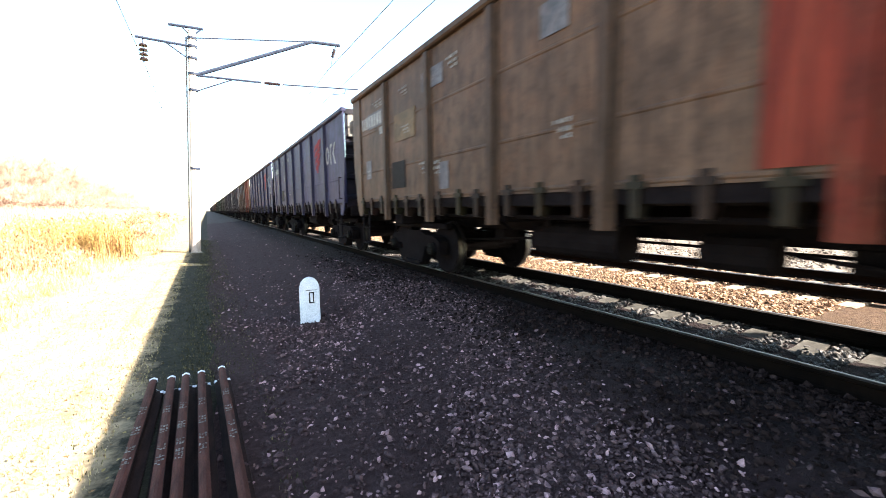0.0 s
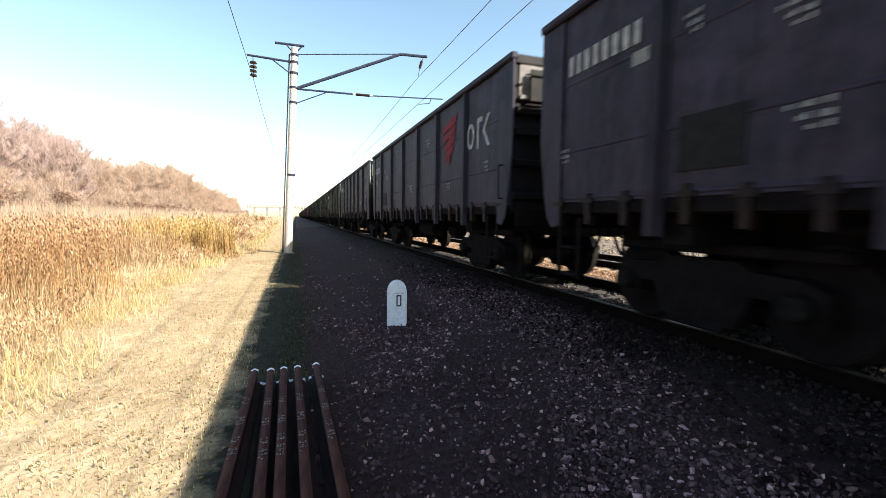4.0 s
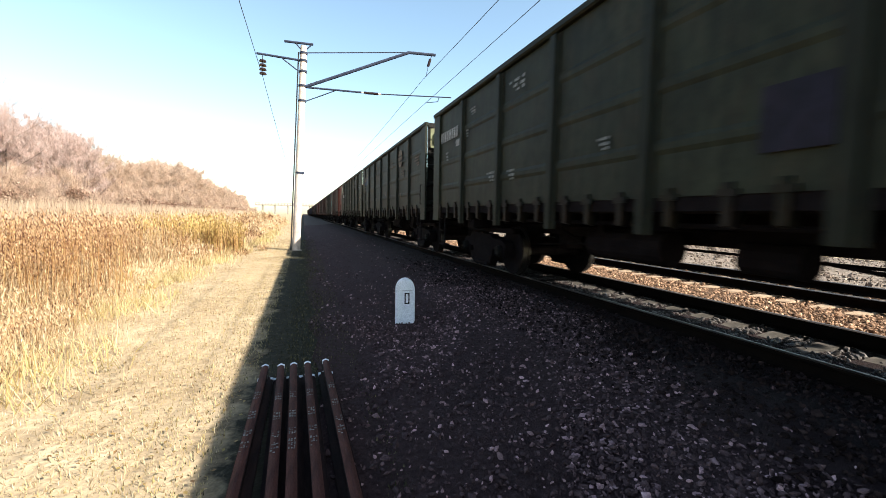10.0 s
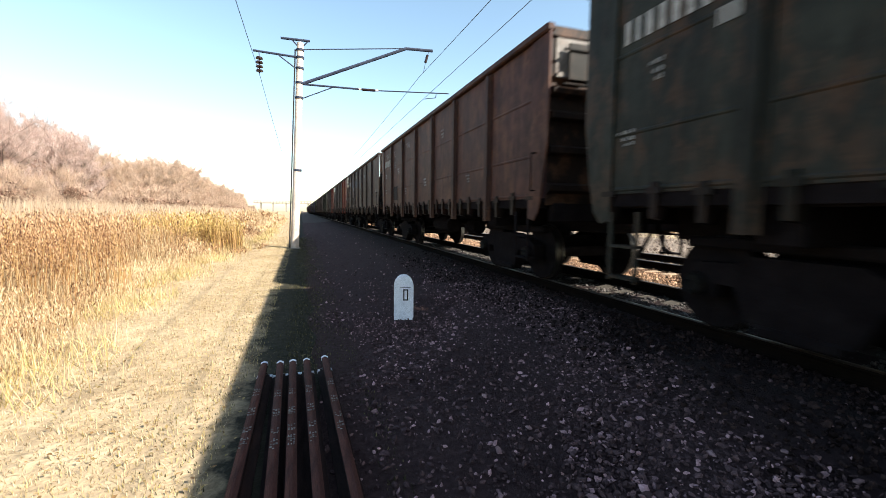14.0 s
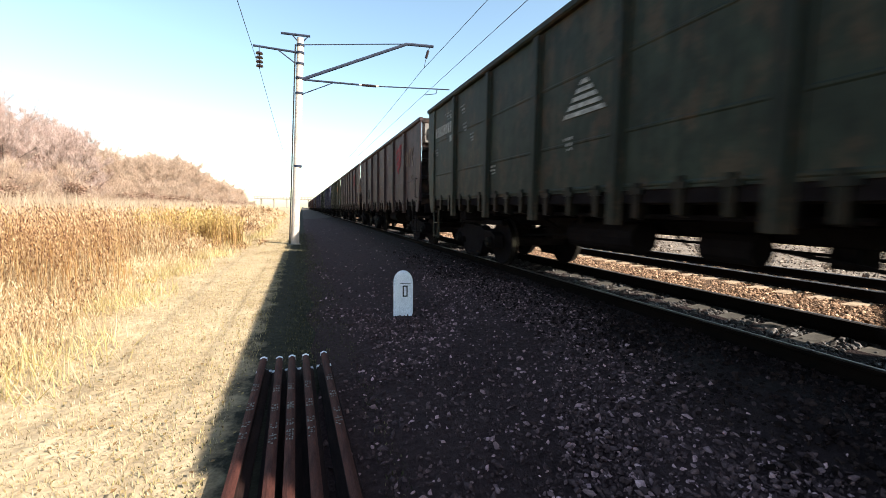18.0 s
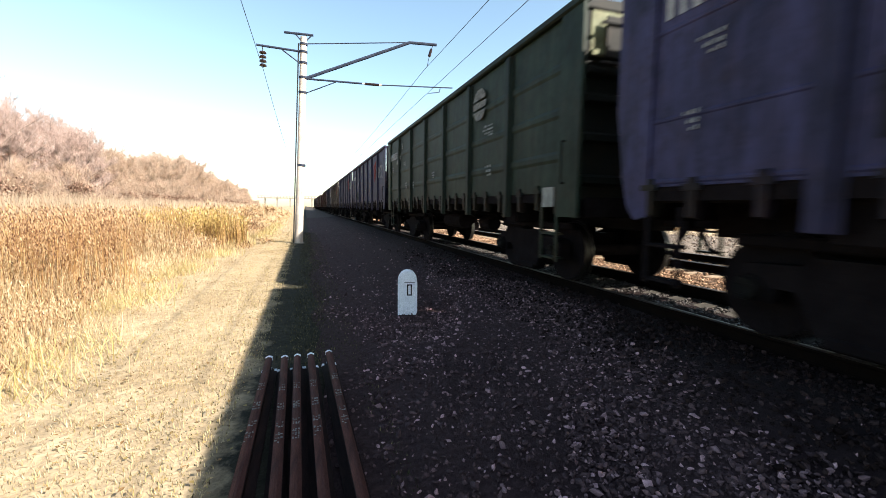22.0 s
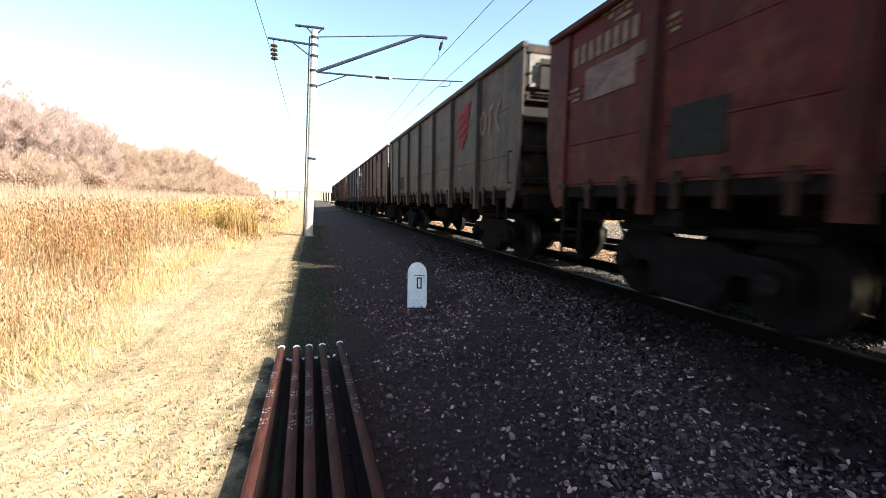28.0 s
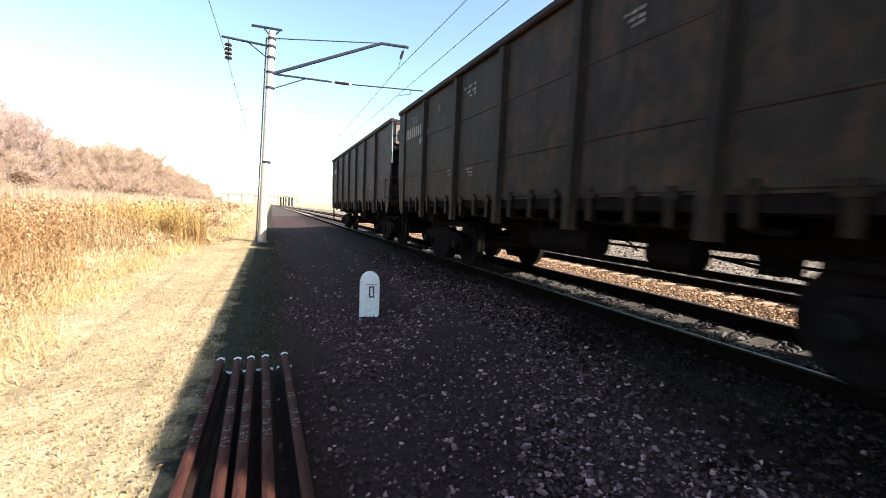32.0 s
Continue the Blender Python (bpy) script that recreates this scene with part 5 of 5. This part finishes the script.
    # low yellow-green tufts at the border of the mown strip
    n2 = 7000
    y2 = 1.5 + 34 * rng.uniform(0, 1, n2) ** 1.5
    x2 = edge_x(y2) + rng.normal(0.15, 0.3, n2)
    tuft = np.sin(y2 * 1.9 + 1.2 * np.sin(x2 * 2.0)) > -0.2
    x2, y2 = x2[tuft], y2[tuft]
    n2 = len(x2)
    h2 = rng.uniform(0.1, 0.4, n2)
    S2 = np.zeros((n2, 3, 3))
    S2[:, 0, 0], S2[:, 1, 1], S2[:, 2, 2] = (0.0045 + 0.0007 * y2) * rng.uniform(0.6, 1.5, n2), h2, h2
    tagged(put("grass_tufts", scatter_mesh("grass_tufts", tv, tf, GREENISH, turns(rng, n2, 0.9) @ S2, np.stack([x2, y2, np.full(n2, -0.39)], 1))), "low yellowish grass tufts beside the mown strip", "grass", kind="stuff")
    # weeds: a stem with withered leaves, clump by clump
    m = 1500
    cy = 2.2 + 80 * rng.uniform(0, 1, m) ** 1.7
    cd = rng.exponential(2.4, m) + 0.25
    cx = edge_x(cy) - cd
    # thicker stands
    for px, py, r, num in ((-8.6, 17.8, 0.9, 70), (-10.6, 13.3, 1.1, 70), (-9.2, 9.2, 0.7, 30), (-13.0, 21.0, 1.6, 60), (-12.5, 10.0, 1.2, 50), (-8.4, 5.6, 0.5, 16)):
        cx, cy = np.append(cx, rng.normal(px, r, num)), np.append(cy, rng.normal(py, r, num))
    cd = np.maximum(0.1, edge_x(cy) - cx)
    m = len(cx)
    ch = height(cx, cy, cd) * rng.uniform(0.8, 1.12, m)
    field = 0.5 + 0.5 * np.sin(cy * 1.3 + 2.1 * np.sin(cx * 0.9)) * np.sin(cx * 1.1 + 0.7 * cy + 1.0)
    tone = np.clip(0.45 * rng.uniform(0, 1, m) + 0.55 * field, 0, 0.94)
    tone[rng.uniform(0, 1, m) > 0.985] = 0.97
    ch = ch * rng.uniform(0.75, 1.25, m)
    # thickets of russet weeds, and one yellow-green bush
    for px, py, r, what in ((-8.3, 18.0, 2.4, 0.97), (-10.5, 13.5, 2.0, 0.1), (-13.0, 22.0, 3.0, 0.1), (-8.9, 8.0, 1.0, 0.1), (-10.0, 9.5, 1.7, 0.1), (-12.5, 14.5, 2.0, 0.1), (-16.0, 18.0, 2.4, 0.1), (-14.0, 11.0, 1.0, 0.1), (-18.0, 26.0, 2.0, 0.1), (-9.2, 4.6, 1.0, 0.15), (-11.4, 20.5, 1.1, 0.97), (-12.2, 12.4, 0.7, 0.97)):
        near = np.hypot(cx - px, cy - py) < r * rng.uniform(0.5, 1.2, m)
        tone[near] = what
        ch[near] = np.maximum(ch[near], 1.3 * rng.uniform(0.7, 1.2, m)[near])
    per = 95
    n = m * per
    idx = np.repeat(np.arange(m), per)
    k = rng.beta(1.8, 1.2, n)
    r = (0.06 + 0.3 * k) * rng.uniform(0, 1, n) ** 0.6
    a = rng.uniform(0, 2 * math.pi, n)
    pos = np.stack([cx[idx] + r * np.cos(a), cy[idx] + r * np.sin(a), -0.38 + ch[idx] * k], 1)
    tv = np.array([(0, 0, 0), (0.17, 0.08, 0.6), (0, 0.3, 1.5), (-0.17, 0.08, 0.6)])
    size = (0.024 + 0.0023 * np.maximum(0, cy[idx] - 5)) * rng.uniform(0.5, 1.6, n)
    S = np.eye(3)[None] * size[:, None, None]
    R = turns(rng, n, 1.0) @ S
    for lo, hi, mat, what in ((0, 0.46, LEAF, "withered orange-brown leaves of tall weeds"), (0.46, 0.95, LEAF_PALE, "pale straw seed heads and leaves of tall weeds"), (0.95, 1.01, LEAF_OLIVE, "golden leaves of tall weeds")):
        pick = (tone[idx] >= lo) & (tone[idx] < hi)
        tagged(put("weed_leaves", scatter_mesh("weed_leaves", tv, [(0, 1, 2, 3)], mat, R[pick], pos[pick])), what, "weeds", kind="stuff")
    st = np.repeat(np.arange(m), 8)
    n = len(st)
    S = np.zeros((n, 3, 3))
    S[:, 0, 0], S[:, 1, 1], S[:, 2, 2] = 0.008 + 0.001 * np.maximum(0, cy[st] - 6), ch[st], ch[st] * rng.uniform(0.8, 1.05, n)
    tv = np.array([(-0.5, 0, 0), (0.5, 0, 0), (0.2, 0.03, 0.7), (-0.2, 0.03, 0.7), (0, 0.1, 1.0)])
    tagged(put("weed_stems", scatter_mesh("weed_stems", tv, tf, STEM, turns(rng, n, 0.18) @ S, np.stack([cx[st] + rng.normal(0, 0.13, n), cy[st] + rng.normal(0, 0.13, n), np.full(n, -0.4)], 1))), "brown stems of tall weeds", "weeds", kind="stuff")


    # the pale meadow before the wood
    n = 30000
    y, x = 10 + 130 * rng.uniform(0, 1, n) ** 1.3, rng.uniform(-29, -17, n)
    h = rng.uniform(1.9, 2.75, n) * (0.92 + 0.1 * np.sin(y * 0.4) + 0.05 * np.sin(y * 1.3 + x)) * np.clip((-15.5 - x) / 4.0, 0.6, 1)
    S = np.zeros((n, 3, 3))
    S[:, 0, 0], S[:, 1, 1], S[:, 2, 2] = 0.05 * rng.uniform(0.6, 1.6, n), h, h
    tagged(put("meadow_grass", scatter_mesh("meadow_grass", tv, tf, PALE_REED, turns(rng, n, 0.25) @ S, np.stack([x, y, np.full(n, -0.42)], 1))), "pale tall reeds before the wood", "tall grass", kind="stuff")
    # dry grass beyond the second track
    n = 14000
    y, d = 0.5 + 90 * rng.uniform(0, 1, n) ** 1.6, rng.uniform(0, 1, n) ** 1.5
    x = 21.5 + 9 * d
    h = rng.uniform(0.2, 0.75, n) * (0.5 + 0.5 * np.clip(d * 3, 0, 1))
    tv = np.array([(-0.5, 0, 0), (0.5, 0, 0), (0.3, 0.07, 0.6), (-0.3, 0.07, 0.6), (0, 0.3, 1.0)])
    S = np.zeros((n, 3, 3))
    S[:, 0, 0], S[:, 1, 1], S[:, 2, 2] = 0.03 * rng.uniform(0.6, 1.6, n), h, h
    tagged(put("tall_dry_grass", scatter_mesh("tall_dry_grass", tv, tf, STEM, turns(rng, n, 0.5) @ S, np.stack([x, y, np.interp(x, [p[0] for p in PROFILE], [p[1] for p in PROFILE]) - 0.03], 1))), "dry brown grass beyond the second track", "tall grass", kind="stuff")


build_growth()


def tree_mesh(seed, h, spread, twigs, mat, leaves):
    """A half-bare tree: trunk, limbs and boughs, fine upswept twigs, last leaves low in the crown."""
    rng = np.random.default_rng(seed)
    rr = random.Random(seed)
    bm = bmesh.new()
    top = Vector((rr.uniform(-0.4, 0.4), rr.uniform(-0.4, 0.4), h * 0.8))
    bm_tube(bm, (0, 0, -0.5), top * 0.5, 0.016 * h, 0.011 * h, 7)
    bm_tube(bm, top * 0.5, top, 0.011 * h, 0.003 * h, 6)
    tips = []
    for i in range(24):
        k = rr.uniform(0.1, 0.97)
        a = rr.uniform(0, 6.283)
        s = top * k
        e = s + Vector((math.cos(a), math.sin(a), rr.uniform(0.4, 1.2))) * spread * rr.uniform(0.5, 1.0) * (1.15 - 0.55 * k)
        bm_tube(bm, s, e, 0.005 * h * (1.2 - k), 0.0015 * h, 5)
        tips.append((s, e))
        for j in range(5):
            q = s.lerp(e, rr.uniform(0.35, 0.98))
            e2 = q + Vector((rr.uniform(-1, 1), rr.uniform(-1, 1), rr.uniform(0.3, 1.3))) * spread * 0.36
            bm_tube(bm, q, e2, 0.002 * h, 0.0008 * h, 4)
            tips.append((q, e2))
    trunk = finish(bm, "trunk", BARK)
    low, high = np.array([tuple(t[0]) for t in tips]), np.array([tuple(t[1]) for t in tips])
    # twigs: long slivers that leave their bough upwards and outwards
    idx = rng.integers(0, len(tips), twigs)
    p = low[idx] + (high[idx] - low[idx]) * rng.uniform(0.25, 1.05, (twigs, 1)) + rng.normal(0, 0.035 * spread, (twigs, 3))
    tv = np.array([(-0.5, 0, 0), (0.5, 0, 0), (0.0, 0.25, 1.0)])
    S = np.zeros((twigs, 3, 3))
    S[:, 0, 0], S[:, 1, 1], S[:, 2, 2] = rng.uniform(0.015, 0.045, twigs), 0.15, rng.uniform(0.2, 0.55, twigs)
    crown = scatter_mesh("crown", tv, [(0, 1, 2)], mat, turns(rng, twigs, 1.2) @ S, p)
    # last leaves
    lo = np.flatnonzero(low[:, 2] < 0.6 * h)
    idx = rng.choice(lo, leaves)
    p = low[idx] + (high[idx] - low[idx]) * rng.uniform(0.3, 1.1, (leaves, 1)) + rng.normal(0, 0.07 * spread, (leaves, 3))
    p[:, 2] *= 0.8
    tv = np.array([(0, -0.5, 0), (0.4, 0, 0.15), (0, 0.5, 0), (-0.4, 0, 0.15)])
    S = np.eye(3)[None] * rng.uniform(0.07, 0.2, leaves)[:, None, None]
    foliage = scatter_mesh("leaves", tv, [(0, 1, 2, 3)], TWIG_WARM, turns(rng, leaves, 1.3) @ S, p)
    return trunk, crown, foliage


def wood_height(y):
    """How high the wood stands along the track: a tall stand, then a lower one that rises and runs out."""
    return float(np.interp(y, [24, 50, 65, 66.5, 74, 108, 122, 150, 200, 260, 600], [12.0, 12.2, 12.9, 10.8, 10.6, 14.0, 13.2, 11.4, 10.3, 9.6, 8.6]))


def build_trees():
    kinds = [tree_mesh(50 + i, *q) for i, q in enumerate(((12.0, 3.6, 15000, TWIG, 3000), (12.0, 3.9, 15000, TWIG, 2000), (12.0, 3.7, 15000, TWIG_MID, 1800), (12.0, 4.2, 15000, TWIG_MID, 900), (5.0, 2.6, 3400, TWIG_MID, 5600)))]
    first = []
    for i, (tr, cr, fo) in enumerate(kinds):
        t = thing("tree", "low russet shrub with withered leaves" if i == 4 else "half-bare autumn tree with brown twigs", "shrub" if i == 4 else "tree", Matrix.Translation((-34 - i, 30 + i * 6, -0.4)), "woodland edge")
        put("trunk", tr, t)
        put("crown", cr, t)
        put("leaves", fo, t, None, "withered russet leaves")
        first.append(t)
    rng = random.Random(3)
    for i in range(180):
        k = i / 180
        row = i % 4
        x = -31 - row * 2.8 + rng.uniform(-1.4, 1.4)
        y = (24 + 190 * k ** 1.25) * (-5 - x) / 26
        if row == 0:
            kind, f = 4, rng.uniform(0.75, 1.25)
        else:
            along, deep = y * 26 / (-5 - x), (-5 - x) / 26
            kind = rng.choice((0, 1)) if along < 66 else rng.choice((2, 3))
            f = (1.5 + (wood_height(along) - 1.5) * deep) / 13.2 * rng.uniform(0.88, 1.03)
        copy_thing(first[kind], pose(x, y, -0.4, 0, 0, rng.uniform(0, 360)) @ Matrix.Diagonal((f, f, f, 1)))
    for i in range(46):
        y = 196 + i * 9
        f = wood_height(y) / 12.0 * rng.uniform(0.75, 1.0)
        copy_thing(first[2 + i % 2], pose(-34 - rng.uniform(0, 20) - i * 0.6, y, -0.6, 0, 0, rng.uniform(0, 360)) @ Matrix.Diagonal((f, f, f, 1)))


build_trees()


# ---- the road bridge far off ----
def build_bridge():
    b = thing("road_bridge", "distant pale concrete road bridge over the line", "bridge", Matrix.Translation((0, 560, 0)))
    bm = bmesh.new()
    bm_prism(bm, [(-60, 10.3), (20, 10.3), (27, 2.0), (31, 2.0), (26, 11.6), (-60, 11.6)], 1, -5, 5)
    part("deck", bm, CONCRETE, b)
    for i in range(24):
        bm = bmesh.new()
        bm_box(bm, -59.6 + i * 3.6, -58.4 + i * 3.6, -5.1, -4.9, 11.6, 13.0)
        part("parapet_post", bm, CONCRETE, b)
    bm = bmesh.new()
    bm_box(bm, -60, 26, -5.15, -4.85, 13.0, 13.5)
    part("parapet", bm, CONCRETE, b)
    for x in (-52, -38, -23, -9, 3.0, 6.0, 9.0, 12.0, 15.5, 19):
        bm = bmesh.new()
        bm_box(bm, x - 0.8, x + 0.8, -4, 4, -1, 10.3)
        part("pier", bm, STEEL_DARK if x > 5 else CONCRETE, b)


build_bridge()


def build_far_masts():
    for y in (140, 200, 260, 330, 420):
        m = thing("distant_mast", "distant thin railway mast", "railway mast", Matrix.Translation((8.2, y, 0)), "far masts")
        bm = bmesh.new()
        bm_tube(bm, (0, 0, -0.9), (0, 0, 8.0), 0.16, 0.12, 8)
        part("pole", bm, MAST, m)
        bm = bmesh.new()
        bm_tube(bm, (0, 0, 6.2), (-4, 0, 7.8), 0.06, n=6)
        part("bracket_arm", bm, MAST_STEEL, m)


build_far_masts()


# ---- what moves ----
def motions():
    times = [i * 1.0 for i in range(33)]
    for k, w in enumerate(WAGONS):
        slack = TRAIN[k].get("slack", 0.0)
        walk(w, [(t, Matrix.Translation((0, tail_of_first(t) + PITCH * (k - 1) - HALF + slack, 0))) for t in times])
    # the wheels roll without slipping; alike wheelsets share one action
    for y, sets in WHEELS.items():
        rows = [(i / 30, pose(0, y, 0.478, math.degrees((tail_of_first(0) - tail_of_first(i / 30)) / 0.478))) for i in range(961)]
        walk(sets[0], rows)
        act, slot = sets[0].animation_data.action, sets[0].animation_data.action_slot
        for w in sets[1:]:
            w.rotation_mode = "QUATERNION"
            w.animation_data_create()
            w.animation_data.action, w.animation_data.action_slot = act, slot


motions()
